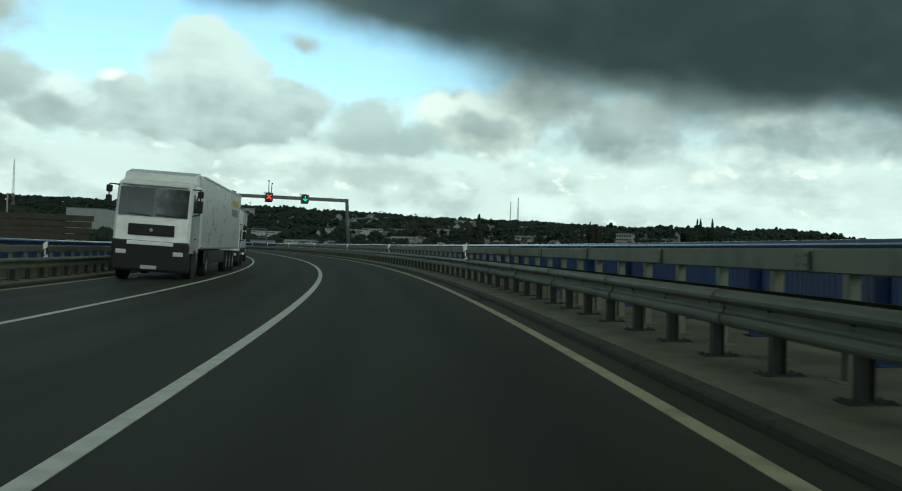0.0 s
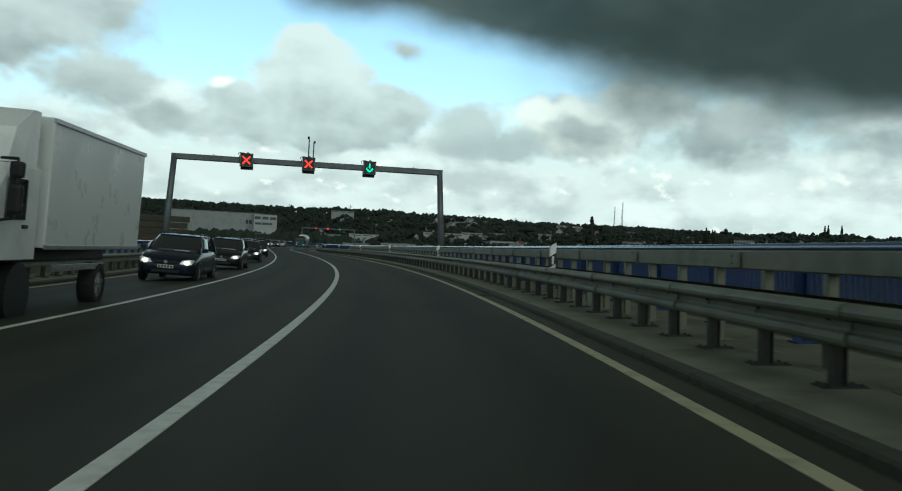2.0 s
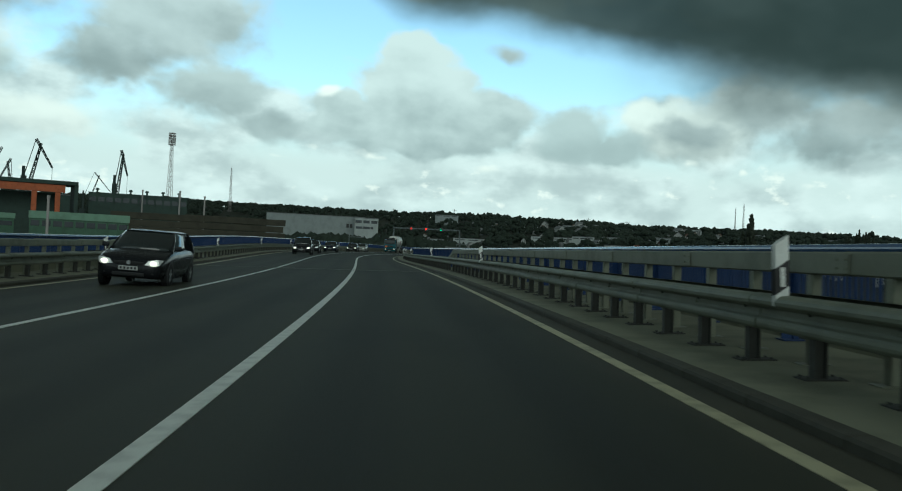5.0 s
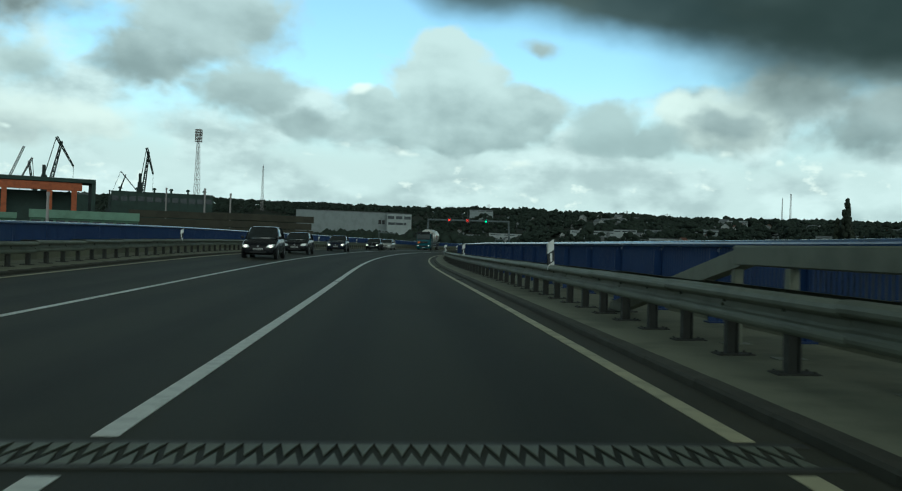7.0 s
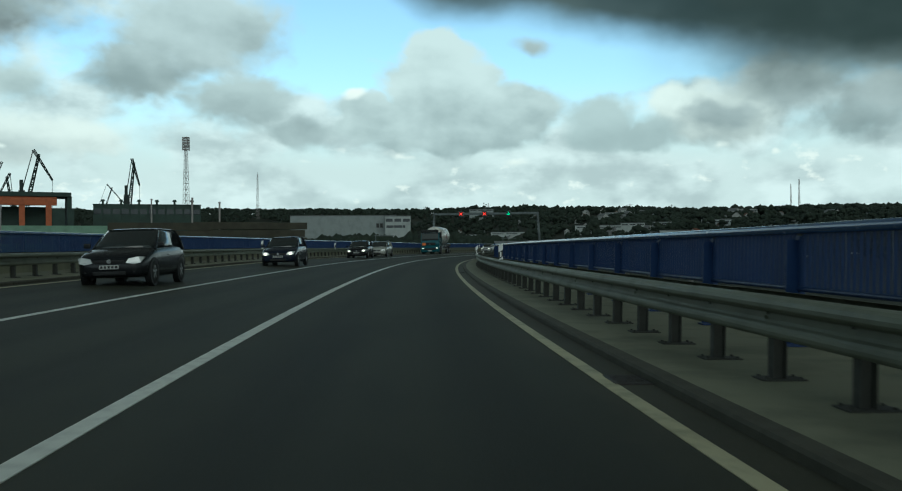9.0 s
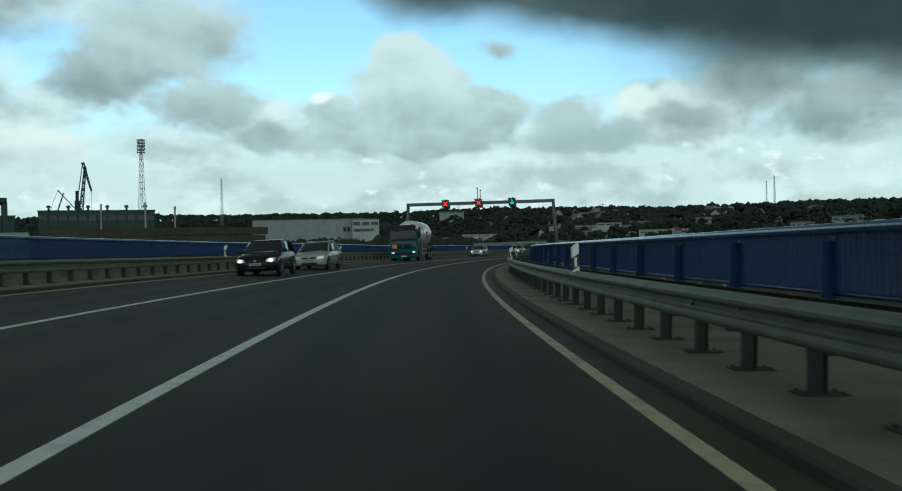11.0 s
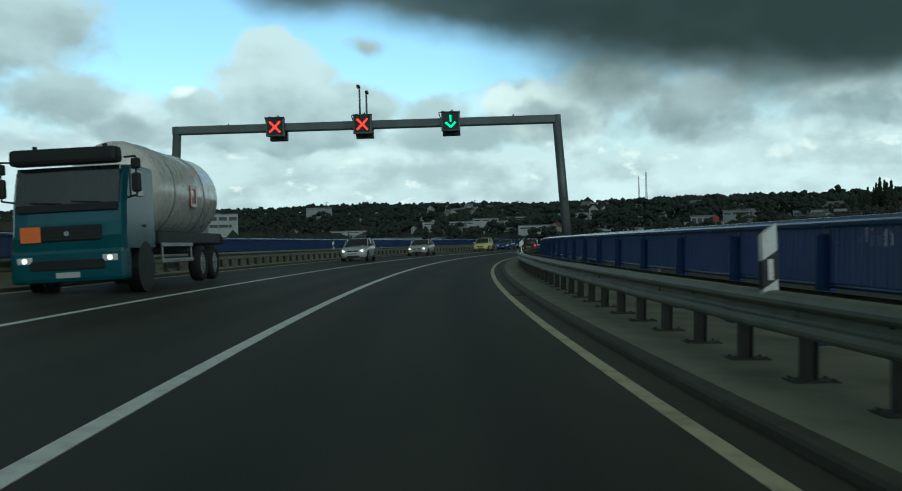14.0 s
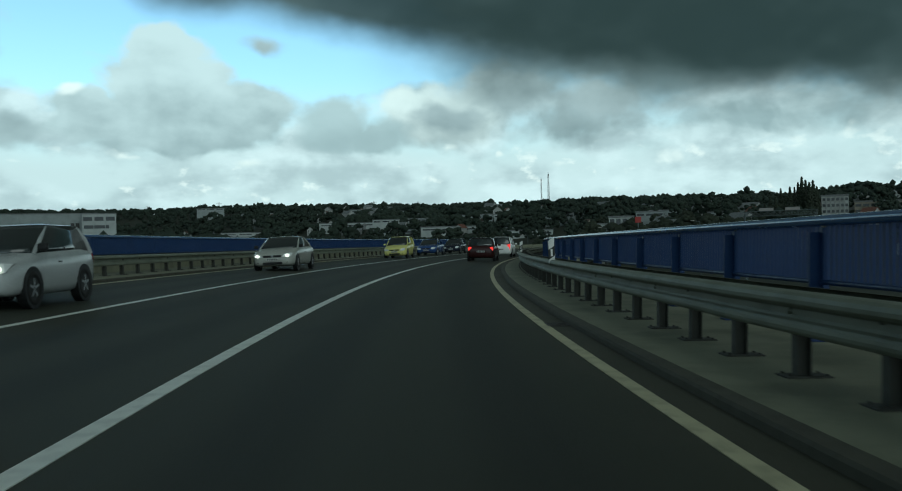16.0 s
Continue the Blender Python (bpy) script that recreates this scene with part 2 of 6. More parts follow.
# ---- materials ----
def material(name, colour, rough=0.7, metal=0.0, grain=0.0, grain_scale=40.0, stain=0.0, stain_scale=1.2, bump=0.0, coords="Object", tint=None, random_tone=0.0, coat=0.0, stretch=None):
    """A surface with fine grain and broad stains, both at real size in metres."""
    m = bpy.data.materials.new(name)
    m.use_nodes = True
    nt = m.node_tree
    b = nt.nodes["Principled BSDF"]
    b.inputs["Roughness"].default_value, b.inputs["Metallic"].default_value = rough, metal
    b.inputs["Coat Weight"].default_value = coat
    vec = nt.nodes.new("ShaderNodeTexCoord").outputs[coords]
    if stretch:
        mp = nt.nodes.new("ShaderNodeMapping")
        mp.inputs["Scale"].default_value = stretch
        nt.links.new(vec, mp.inputs[0])
        vec = mp.outputs[0]

    def fbm(scale, detail=6.0):
        n = nt.nodes.new("ShaderNodeTexNoise")
        nt.links.new(vec, n.inputs["Vector"])
        n.inputs["Scale"].default_value, n.inputs["Detail"].default_value, n.inputs["Roughness"].default_value = scale, detail, 0.6
        return n.outputs["Fac"]

    dark = tuple(v * 0.55 for v in colour)
    light = tint or tuple(min(1.0, v * 1.45) for v in colour)
    col = mix_node(nt, 0.0, colour, colour)
    fine = fbm(grain_scale)
    if grain:
        col = mix_node(nt, smooth_node(nt, fine, 0.32, 0.68, 0.0, grain), colour, light)
    if stain:
        col = mix_node(nt, smooth_node(nt, fbm(stain_scale, 5.0), 0.42, 0.68, 0.0, stain), col, dark)
    if random_tone:
        tone = nt.nodes.new("ShaderNodeObjectInfo").outputs["Random"]
        col = mix_node(nt, math_node(nt, "MULTIPLY", tone, random_tone), col, dark)
    nt.links.new(col, b.inputs["Base Color"])
    nt.links.new(smooth_node(nt, fine, 0.3, 0.7, max(0.02, rough - 0.1), min(1.0, rough + 0.08)), b.inputs["Roughness"])
    if bump:
        bn = nt.nodes.new("ShaderNodeBump")
        bn.inputs["Strength"].default_value, bn.inputs["Distance"].default_value = bump, 0.01
        nt.links.new(fine, bn.inputs["Height"])
        nt.links.new(bn.outputs[0], b.inputs["Normal"])
    return m


def lamp_material(name, colour, strength):
    m = bpy.data.materials.new(name)
    m.use_nodes = True
    b = m.node_tree.nodes["Principled BSDF"]
    b.inputs["Base Color"].default_value = (*colour, 1)
    b.inputs["Emission Color"].default_value = (*colour, 1)
    b.inputs["Emission Strength"].default_value = strength
    return m


def asphalt_material():
    """Worn asphalt: fine aggregate, polished wheel tracks along each lane, oil stains and patches. UV is metres across and along."""
    m = bpy.data.materials.new("asphalt")
    m.use_nodes = True
    nt = m.node_tree
    b = nt.nodes["Principled BSDF"]
    uv = nt.nodes.new("ShaderNodeTexCoord").outputs["UV"]
    sp = nt.nodes.new("ShaderNodeSeparateXYZ")
    nt.links.new(uv, sp.inputs[0])

    def fbm(sx, sy, detail=6.0, rough=0.6):
        mp = nt.nodes.new("ShaderNodeMapping")
        mp.inputs["Scale"].default_value = (sx, sy, 1)
        nt.links.new(uv, mp.inputs[0])
        n = nt.nodes.new("ShaderNodeTexNoise")
        nt.links.new(mp.outputs[0], n.inputs["Vector"])
        n.inputs["Scale"].default_value, n.inputs["Detail"].default_value, n.inputs["Roughness"].default_value = 1.0, detail, rough
        return n.outputs["Fac"]

    fine, streak, patch, sand = fbm(60, 60), fbm(2.2, 0.05), fbm(0.35, 0.11, 5), fbm(1.1, 0.5, 7)
    across = math_node(nt, "MODULO", math_node(nt, "ADD", sp.outputs[0], 1.82 + 36.5), 3.65)
    centre = math_node(nt, "ABSOLUTE", math_node(nt, "SUBTRACT", math_node(nt, "ABSOLUTE", math_node(nt, "SUBTRACT", across, 1.825)), 0.78))
    track = smooth_node(nt, centre, 0.55, 0.1)
    col = mix_node(nt, smooth_node(nt, fine, 0.35, 0.7), (0.0300, 0.0328, 0.0222), (0.052, 0.0548, 0.0385))
    col = mix_node(nt, math_node(nt, "MULTIPLY", track, 0.5), col, (0.0150, 0.0170, 0.0135))
    col = mix_node(nt, smooth_node(nt, streak, 0.45, 0.7, 0.0, 0.35), col, (0.042, 0.045, 0.036))
    col = mix_node(nt, smooth_node(nt, patch, 0.5, 0.62, 0.0, 0.3), col, (0.015, 0.0168, 0.0145))
    # pale dust that gathers along the kerb
    side = math_node(nt, "MAXIMUM", smooth_node(nt, math_node(nt, "ADD", sp.outputs[0], math_node(nt, "MULTIPLY", sand, 0.5)), 1.55, 2.25), smooth_node(nt, sp.outputs[0], -8.9, -9.6))
    col = mix_node(nt, math_node(nt, "MULTIPLY", side, smooth_node(nt, sand, 0.25, 0.7, 0.25, 0.8)), col, (0.080, 0.077, 0.058))
    nt.links.new(col, b.inputs["Base Color"])
    nt.links.new(smooth_node(nt, fine, 0.3, 0.7, 0.64, 0.84), b.inputs["Roughness"])
    b.inputs["Specular IOR Level"].default_value = 0.21
    bn = nt.nodes.new("ShaderNodeBump")
    bn.inputs["Strength"].default_value, bn.inputs["Distance"].default_value = 0.35, 0.006
    nt.links.new(fine, bn.inputs["Height"])
    nt.links.new(bn.outputs[0], b.inputs["Normal"])
    return m


def paint_line_material():
    """Thermoplastic line paint, cracked and dirtied towards tyres."""
    m = material("line_paint", (0.74, 0.76, 0.70), 0.6, 0, 0.4, 55, 0.5, 5.0, 0.3, "UV", (0.82, 0.84, 0.77))
    return m


M_ASPHALT = asphalt_material()
M_LINE = paint_line_material()
M_LINE_OLD = material("old_line_paint", (0.50, 0.47, 0.30), 0.65, 0, 0.4, 55, 0.75, 3.0, 0.3, "UV", (0.56, 0.53, 0.36))
M_CONCRETE = material("kerb_concrete", (0.215, 0.220, 0.150), 0.85, 0, 0.6, 30, 0.7, 0.9, 0.4, "UV", (0.245, 0.245, 0.175))
# stone colour lowered to carry the shade on the kerb's road-facing side
M_KERB = material("kerb_stone", (0.060, 0.058, 0.040), 0.85, 0, 0.6, 45, 0.6, 2.0, 0.4, "Object", (0.10, 0.097, 0.075), 0.35)
M_DECK = material("deck_concrete", (0.22, 0.22, 0.2), 0.85, 0, 0.5, 8, 0.6, 0.3, 0.3)
M_ZINC = material("galvanised_steel", (0.170, 0.186, 0.138), 0.6, 0.05, 0.5, 18, 0.5, 1.6, 0.12, "Object", (0.235, 0.25, 0.195), 0.2)
# posts, spacers and plates: much darker than the rail steel
M_ZINC_DARK = material("dark_steel_post", (0.045, 0.047, 0.040), 0.7, 0.1, 0.5, 25, 0.6, 6.0, 0.2, "Object", None, 0.3)
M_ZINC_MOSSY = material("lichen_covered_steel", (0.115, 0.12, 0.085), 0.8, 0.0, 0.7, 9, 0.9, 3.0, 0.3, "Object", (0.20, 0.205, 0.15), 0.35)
M_BEAM = material("grey_green_beam", (0.215, 0.225, 0.17), 0.55, 0.25, 0.4, 22, 0.55, 1.6, 0.15, "Object", None, 0.25)
M_BLUE = material("blue_railing_paint", (0.014, 0.040, 0.130), 0.45, 0.0, 0.35, 14, 0.45, 2.2, 0.08, "Object", (0.021, 0.058, 0.170), 0.2)
M_BLUE.node_tree.nodes["Principled BSDF"].inputs["Specular IOR Level"].default_value = 0.25
# paler than the bars' blue: sky sheen along the rail is put into the colour
M_HANDRAIL = material("skylit_blue_handrail_paint", (0.055, 0.115, 0.26), 0.2, 0.0, 0.35, 14, 0.4, 2.2, 0.05, "Object", (0.05, 0.12, 0.29))
M_HANDRAIL.node_tree.nodes["Principled BSDF"].inputs["Specular IOR Level"].default_value = 0.9
M_GANTRY = material("grey_gantry_steel", (0.115, 0.134, 0.138), 0.5, 0.2, 0.35, 16, 0.45, 1.2, 0.1)
M_BLACK = material("black_housing", (0.015, 0.016, 0.017), 0.5, 0, 0.4, 40, 0.3, 4)
M_WHITE_PLASTIC = material("white_post_plastic", (0.72, 0.73, 0.70), 0.5, 0, 0.2, 30, 0.45, 6)
M_IRON = material("cast_iron", (0.035, 0.032, 0.03), 0.6, 0.5, 0.5, 35, 0.4, 8, 0.3)
M_RED_LED = lamp_material("red_signal", (1.0, 0.035, 0.02), 1.6)
M_GREEN_LED = lamp_material("green_signal", (0.03, 1.0, 0.42), 1.3)
M_HEAD = lamp_material("headlight_on", (1.0, 0.95, 0.76), 1.7)
M_TAIL = lamp_material("tail_light_on", (1.0, 0.04, 0.03), 0.9)
M_REFLECT = material("reflector", (0.75, 0.75, 0.72), 0.25, 0.2, 0.2, 80)
M_GROUND = material("rough_ground", (0.019, 0.026, 0.014), 0.95, 0, 0.7, 0.3, 0.7, 0.012, 0.0, "Object", (0.036, 0.040, 0.024))
M_LEAF = material("foliage", (0.026, 0.043, 0.030), 0.95, 0, 0.7, 0.06, 0.6, 0.012, 0.0, "Object", (0.046, 0.060, 0.040), 0.5)
M_LEAF_NEAR = material("foliage_near", (0.022, 0.031, 0.019), 0.9, 0, 0.7, 1.8, 0.5, 0.3, 0.0, "Object", (0.038, 0.048, 0.024), 0.5)
M_BARK = material("bark", (0.06, 0.05, 0.04), 0.9, 0, 0.5, 8, 0.5, 2, 0.4)


# ---- mesh helpers ----
def part(name, bm, mat, parent=None, label="", smooth=False):
    me = bpy.data.meshes.new(name)
    bm.to_mesh(me)
    bm.free()
    for f in me.polygons:
        f.use_smooth = smooth
    me.materials.append(mat)
    ob = new(name, me)
    if parent:
        ob.parent = parent
    if label:
        tagged(ob, label)
    return ob


def share(name, me, parent, m, label=""):
    ob = new(name, me)
    ob.parent = parent
    ob.matrix_basis = m
    if label:
        tagged(ob, label)
    return ob


def thing(name, m, label, category, group="", kind=""):
    ob = new(name)
    ob.matrix_basis = m
    return tagged(ob, label, category, group, kind)


def box(bm, sx, sy, sz, x=0, y=0, z=0, bevel=0.0, m=None):
    r = bmesh.ops.create_cube(bm, size=1, matrix=(m or Matrix()) @ Matrix.LocRotScale((x, y, z), None, (sx, sy, sz)))
    if bevel:
        vs = set(r["verts"])
        es = [e for e in bm.edges if e.verts[0] in vs and e.verts[1] in vs]
        bmesh.ops.bevel(bm, geom=es, offset=bevel, segments=2, profile=0.6, affect="EDGES", clamp_overlap=True)
    return bm


def rod(bm, a, b, r, r2=None, sides=10):
    a, b = Vector(a), Vector(b)
    d = b - a
    m = Matrix.Translation((a + b) / 2) @ d.to_track_quat("Z", "Y").to_matrix().to_4x4()
    bmesh.ops.create_cone(bm, cap_ends=True, segments=sides, radius1=r, radius2=r if r2 is None else r2, depth=d.length, matrix=m)
    return bm


def loft(bm, rings, caps=True, closed=True):
    rows = [[bm.verts.new(p) for p in ring] for ring in rings]
    n = len(rows[0])
    for a, b in zip(rows, rows[1:]):
        for i in range(n if closed else n - 1):
            j = (i + 1) % n
            bm.faces.new((a[i], a[j], b[j], b[i]))
    if caps and closed:
        bm.faces.new(rows[0][::-1])
        bm.faces.new(rows[-1])
    bmesh.ops.recalc_face_normals(bm, faces=bm.faces)
    return bm


def mesh_from(name, bm, mat, smooth=False):
    me = bpy.data.meshes.new(name)
    bm.to_mesh(me)
    bm.free()
    for f in me.polygons:
        f.use_smooth = smooth
    me.materials.append(mat)
    return me


# ---- the road's line: x, y and bank (degrees, right side down) every 25 m from -60 m ----
KNOTS = [(-0.30, -59.95, -1.37), (0.85, -34.98, -1.37), (0.63, -9.98, -1.37), (-0.88, 14.97, -1.62), (-3.82, 39.79, -2.07), (-8.22, 64.41, -2.17), (-13.94, 88.75, -2.15), (-20.68, 112.83, -1.84), (-28.02, 136.73, -1.32), (-35.78, 160.50, 0.00), (-43.55, 184.26, 1.12), (-50.68, 208.22, 1.46), (-56.96, 232.41, 1.80), (-61.99, 256.89, 1.67), (-65.46, 281.64, 1.79), (-67.39, 306.55, 1.38), (-67.77, 331.54, 1.42), (-66.42, 356.49, 1.42), (-63.26, 381.29, 1.42), (-58.32, 405.78, 1.42), (-51.66, 429.87, 1.42)]
S0, S1 = -55.0, 560.0


def natural_spline(xs, ys, x):
    n, h = len(xs), np.diff(xs)
    a, b = np.zeros((n, n)), np.zeros(n)
    a[0, 0] = a[-1, -1] = 1
    for i in range(1, n - 1):
        a[i, i - 1], a[i, i], a[i, i + 1] = h[i - 1], 2 * (h[i - 1] + h[i]), h[i]
        b[i] = 3 * ((ys[i + 1] - ys[i]) / h[i] - (ys[i] - ys[i - 1]) / h[i - 1])
    k = np.linalg.solve(a, b)
    i = np.clip(np.searchsorted(xs, x) - 1, 0, n - 2)
    s = (ys[1:] - ys[:-1]) / h - h * (2 * k[:-1] + k[1:]) / 3
    d, t = (k[1:] - k[:-1]) / (3 * h), x - xs[i]
    return ys[i] + s[i] * t + k[i] * t**2 + d[i] * t**3


_k, _s = np.array(KNOTS), -60 + 25.0 * np.arange(len(KNOTS))
LINE_S = np.arange(-60, 440.01, 0.5)
LINE_X, LINE_Y, LINE_B = (natural_spline(_s, _k[:, i], LINE_S) for i in range(3))
_dx, _dy = LINE_X[-1] - LINE_X[-3], LINE_Y[-1] - LINE_Y[-3]
_more = np.arange(0.5, 160, 0.5)
LINE_X, LINE_Y = np.r_[LINE_X, LINE_X[-1] + _dx * _more], np.r_[LINE_Y, LINE_Y[-1] + _dy * _more]
LINE_B, LINE_S = np.r_[LINE_B, np.full(len(_more), LINE_B[-1])], np.r_[LINE_S, 440 + _more]
LINE_H = np.unwrap(np.arctan2(-np.gradient(LINE_X), np.gradient(LINE_Y)))


def on_road(s, u, h=0.0):
    """The place s metres along the road, u to the right of the lane's middle and h above the surface."""
    x, y, b, a = (float(np.interp(s, LINE_S, v)) for v in (LINE_X, LINE_Y, LINE_B, LINE_H))
    return Vector((x + u * math.cos(a), y + u * math.sin(a), h - u * math.tan(radians(b))))


def road_pose(s, u, h=0.0, turn=0.0, banked=True, spin=0.0):
    """A pose there: x to the right, y along the road, z up."""
    b, a = (float(np.interp(s, LINE_S, v)) for v in (LINE_B, LINE_H))
    m = Matrix.Translation(on_road(s, u, h)) @ Matrix.Rotation(a + turn, 4, "Z")
    return m @ Matrix.Rotation(radians(b), 4, "Y") if banked else m


def sweep(name, profile, s0, s1, mat, step=2.0, closed=True, parent=None, label="", smooth=False):
    """A profile of (u, h) drawn along the road, with UV in metres across and along."""
    ss = np.linspace(s0, s1, max(2, int((s1 - s0) / step) + 1))
    bm = bmesh.new()
    loft(bm, [[on_road(s, u, h) for u, h in profile] for s in ss], True, closed)
    n = len(profile)
    uv = bm.loops.layers.uv.new("UVMap")
    bm.verts.ensure_lookup_table()
    for f in bm.faces:
        for l in f.loops:
            k = l.vert.index if l.vert.index >= 0 else 0
            l[uv].uv = (profile[k % n][0], ss[min(k // n, len(ss) - 1)])
    return part(name, bm, mat, parent, label, smooth)


# ---- road, kerbs, deck ----
L_EDGE, L_MID, L_OWN, R_EDGE = -9.3, -5.48, -1.79, 1.79
L_KERB, R_KERB = -9.65, 2.15
road = tagged(sweep("road", [(L_KERB - 0.1, -0.25), (L_KERB - 0.1, 0.0), (-5.5, 0.0), (-1.8, 0.0), (1.2, 0.0), (R_KERB + 0.1, 0.0), (R_KERB + 0.1, -0.25)], S0, S1, M_ASPHALT), "dark worn asphalt carriageway of the bridge, three lanes", "road", kind="structure")


def line(u, w, s0, s1, mat, label):
    return tagged(sweep("road_marking", [(u - w / 2, 0.0), (u - w / 2, 0.006), (u + w / 2, 0.006), (u + w / 2, 0.0)], s0, s1, mat, 2.0), label, "road marking", kind="structure")


JOINT = 145.6
for a, b in ((S0, JOINT - 0.45), (JOINT + 0.45, 166.2), (166.5, S1)):
    line(L_OWN, 0.15, a, b, M_LINE, "solid white lane line of scuffed thermoplastic paint")
for a, b in ((S0, JOINT - 0.4), (JOINT + 0.4, S1)):
    line(L_MID, 0.13, a, b, M_LINE, "solid white line between the opposing lanes")
    line(R_EDGE, 0.135, a, b, M_LINE_OLD, "yellowed white edge line beside the kerb")
    line(L_EDGE, 0.13, a, b, M_LINE_OLD, "thin dirty white edge line at the far kerb")

for side, k, edge in ((1, R_KERB, 4.75), (-1, L_KERB, -12.3)):
    prof = [(k + side * 0.16, -0.3), (k + side * 0.16, 0.075), (k + side * 0.9, 0.085), (edge - side * 0.35, 0.10), (edge - side * 0.32, 0.16 if side == 1 else 0.44), (edge, 0.16 if side == 1 else 0.44), (edge, -0.9), (edge - side * 0.5, -0.95)]
    tagged(sweep("pavement", prof, S0, S1, M_CONCRETE), "pale concrete bridge kerb strip under the crash barrier", "pavement", kind="structure")
tagged(sweep("bridge_deck", [(-12.0, -0.3), (4.5, -0.3), (4.4, -0.95), (1.0, -2.1), (-8.5, -2.1), (-11.9, -0.95)], S0, S1, M_DECK, 5.0), "grey concrete bridge deck girder", "bridge", kind="structure")
for s in range(-40, 560, 60):
    bm = bmesh.new()
    p = on_road(s, -3.75)
    for dx in (-3.4, 3.4):
        rod(bm, (dx, 0, -1.9), (dx, 0, -13.0), 0.7, 0.7, 16)
    box(bm, 9.2, 1.5, 0.9, 0, 0, -2.3, 0.05)
    part("bridge_pier", bm, M_DECK).matrix_basis = Matrix.Translation((p.x, p.y, 0)) @ Matrix.Rotation(float(np.interp(s, LINE_S, LINE_H)), 4, "Z")
    tagged(bpy.context.scene.collection.objects[-1], "grey concrete bridge pier with two columns", "bridge pier", "bridge piers", "structure")

# kerb stones, one by one
bm = bmesh.new()
loft(bm, [[Vector((x, y, z)) for x, z in ((0.0, -0.12), (0.004, 0.055), (0.022, 0.078), (0.155, 0.086), (0.155, -0.12))] for y in (0.006, 1.494)])
kerb_me = mesh_from("kerb_stone", bm, M_KERB)
for side, k in ((1, R_KERB), (-1, L_KERB)):
    kerb = thing("kerb", Matrix(), "low grey concrete kerb stones along the carriageway", "kerb", "kerbs", "structure")
    for i in range(286):
        s = -8.0 + 1.5 * i
        share("kerb_stone", kerb_me, kerb, road_pose(s if side == 1 else s + 1.5, k, 0, 0.0 if side == 1 else math.pi))

# expansion joint: two toothed steel combs across the road
joint = thing("expansion_joint", road_pose(JOINT, 0, 0.0), "grey toothed steel finger joint across the carriageway", "expansion joint", kind="structure")
bm = bmesh.new()
for y in (-0.27, 0.27):
    box(bm, 11.7, 0.07, 0.012, -3.75, y, 0.006, 0.003)
part("edge_plate", bm, M_ZINC_DARK, joint)
finger = bmesh.new()
vs = [finger.verts.new(p) for p in ((-0.045, -0.235, 0.004), (0.045, -0.235, 0.004), (0.0, 0.03, 0.004), (-0.045, -0.235, 0.012), (0.045, -0.235, 0.012), (0.0, 0.03, 0.012))]
for f in ((0, 2, 1), (3, 4, 5), (0, 1, 4, 3), (1, 2, 5, 4), (2, 0, 3, 5)):
    finger.faces.new([vs[i] for i in f])
finger_me = mesh_from("finger", finger, M_ZINC)
for i in range(116):
    x = -9.6 + i * 0.1
    share("finger", finger_me, joint, pose(x, 0, 0))
    share("finger", finger_me, joint, pose(x + 0.05, 0, 0, 0, 0, 180))

# drain grates by the kerb
grate_parts = []
for s in (20.0, 62.0, 104.0, 171.4, 188.0, 222.0, 256.3, 301.8, 336.0):
    g = thing("drain_grate", road_pose(s, 1.99, 0.0), "black cast-iron gully grate in the gutter by the kerb", "drain grate", "gully grates")
    bm = bmesh.new()
    for x, y, sx, sy in ((-0.14, 0, 0.03, 0.5), (0.14, 0, 0.03, 0.5), (0, -0.235, 0.3, 0.03), (0, 0.235, 0.3, 0.03)):
        box(bm, sx, sy, 0.012, x, y, 0.006, 0.002)
    part("frame", bm, M_IRON, g)
    for i in range(6):
        bm = bmesh.new()
        box(bm, 0.26, 0.03, 0.009, 0, -0.18 + i * 0.072, 0.0065)
        part("bar", bm, M_IRON, g)

# ---- crash barriers, railings, marker posts ----
POST_STEP, RAIL_LEN = 1.40, 4.20


def w_beam(depth):
    """Section of a two-wave guard rail, facing -x."""
    out = [(0.080, 0.752), (0.045, 0.750), (0.008, 0.742), (-0.022, 0.722), (-0.036, 0.692), (-0.034, 0.664), (-0.016, 0.644), (0.060, 0.626), (0.082, 0.610), (0.082, 0.560), (0.070, 0.538), (0.046, 0.520), (0.034, 0.500), (0.030, 0.474), (0.034, 0.448), (0.048, 0.428), (0.064, 0.418), (0.080, 0.414)]
    return out + [(x + 0.010, h) for x, h in out[::-1]]


def bar_mesh(name, section, length, mat, smooth=False):
    bm = bmesh.new()
    loft(bm, [[Vector((x, y, h)) for x, h in section] for y in (-0.03, length + 0.03)])
    return mesh_from(name, bm, mat, smooth)


rail_me = bar_mesh("rail", w_beam(0.1), RAIL_LEN, M_ZINC)
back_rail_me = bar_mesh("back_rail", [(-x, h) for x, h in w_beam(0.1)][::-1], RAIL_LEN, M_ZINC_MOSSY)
bm = bmesh.new()
box(bm, 0.014, 0.11, 0.62, -0.05, 0, 0.405, 0.003)
box(bm, 0.014, 0.11, 0.62, 0.05, 0, 0.405, 0.003)
box(bm, 0.10, 0.016, 0.62, 0, 0, 0.405)
box(bm, 0.36, 0.24, 0.014, 0.02, 0, 0.092, 0.003)
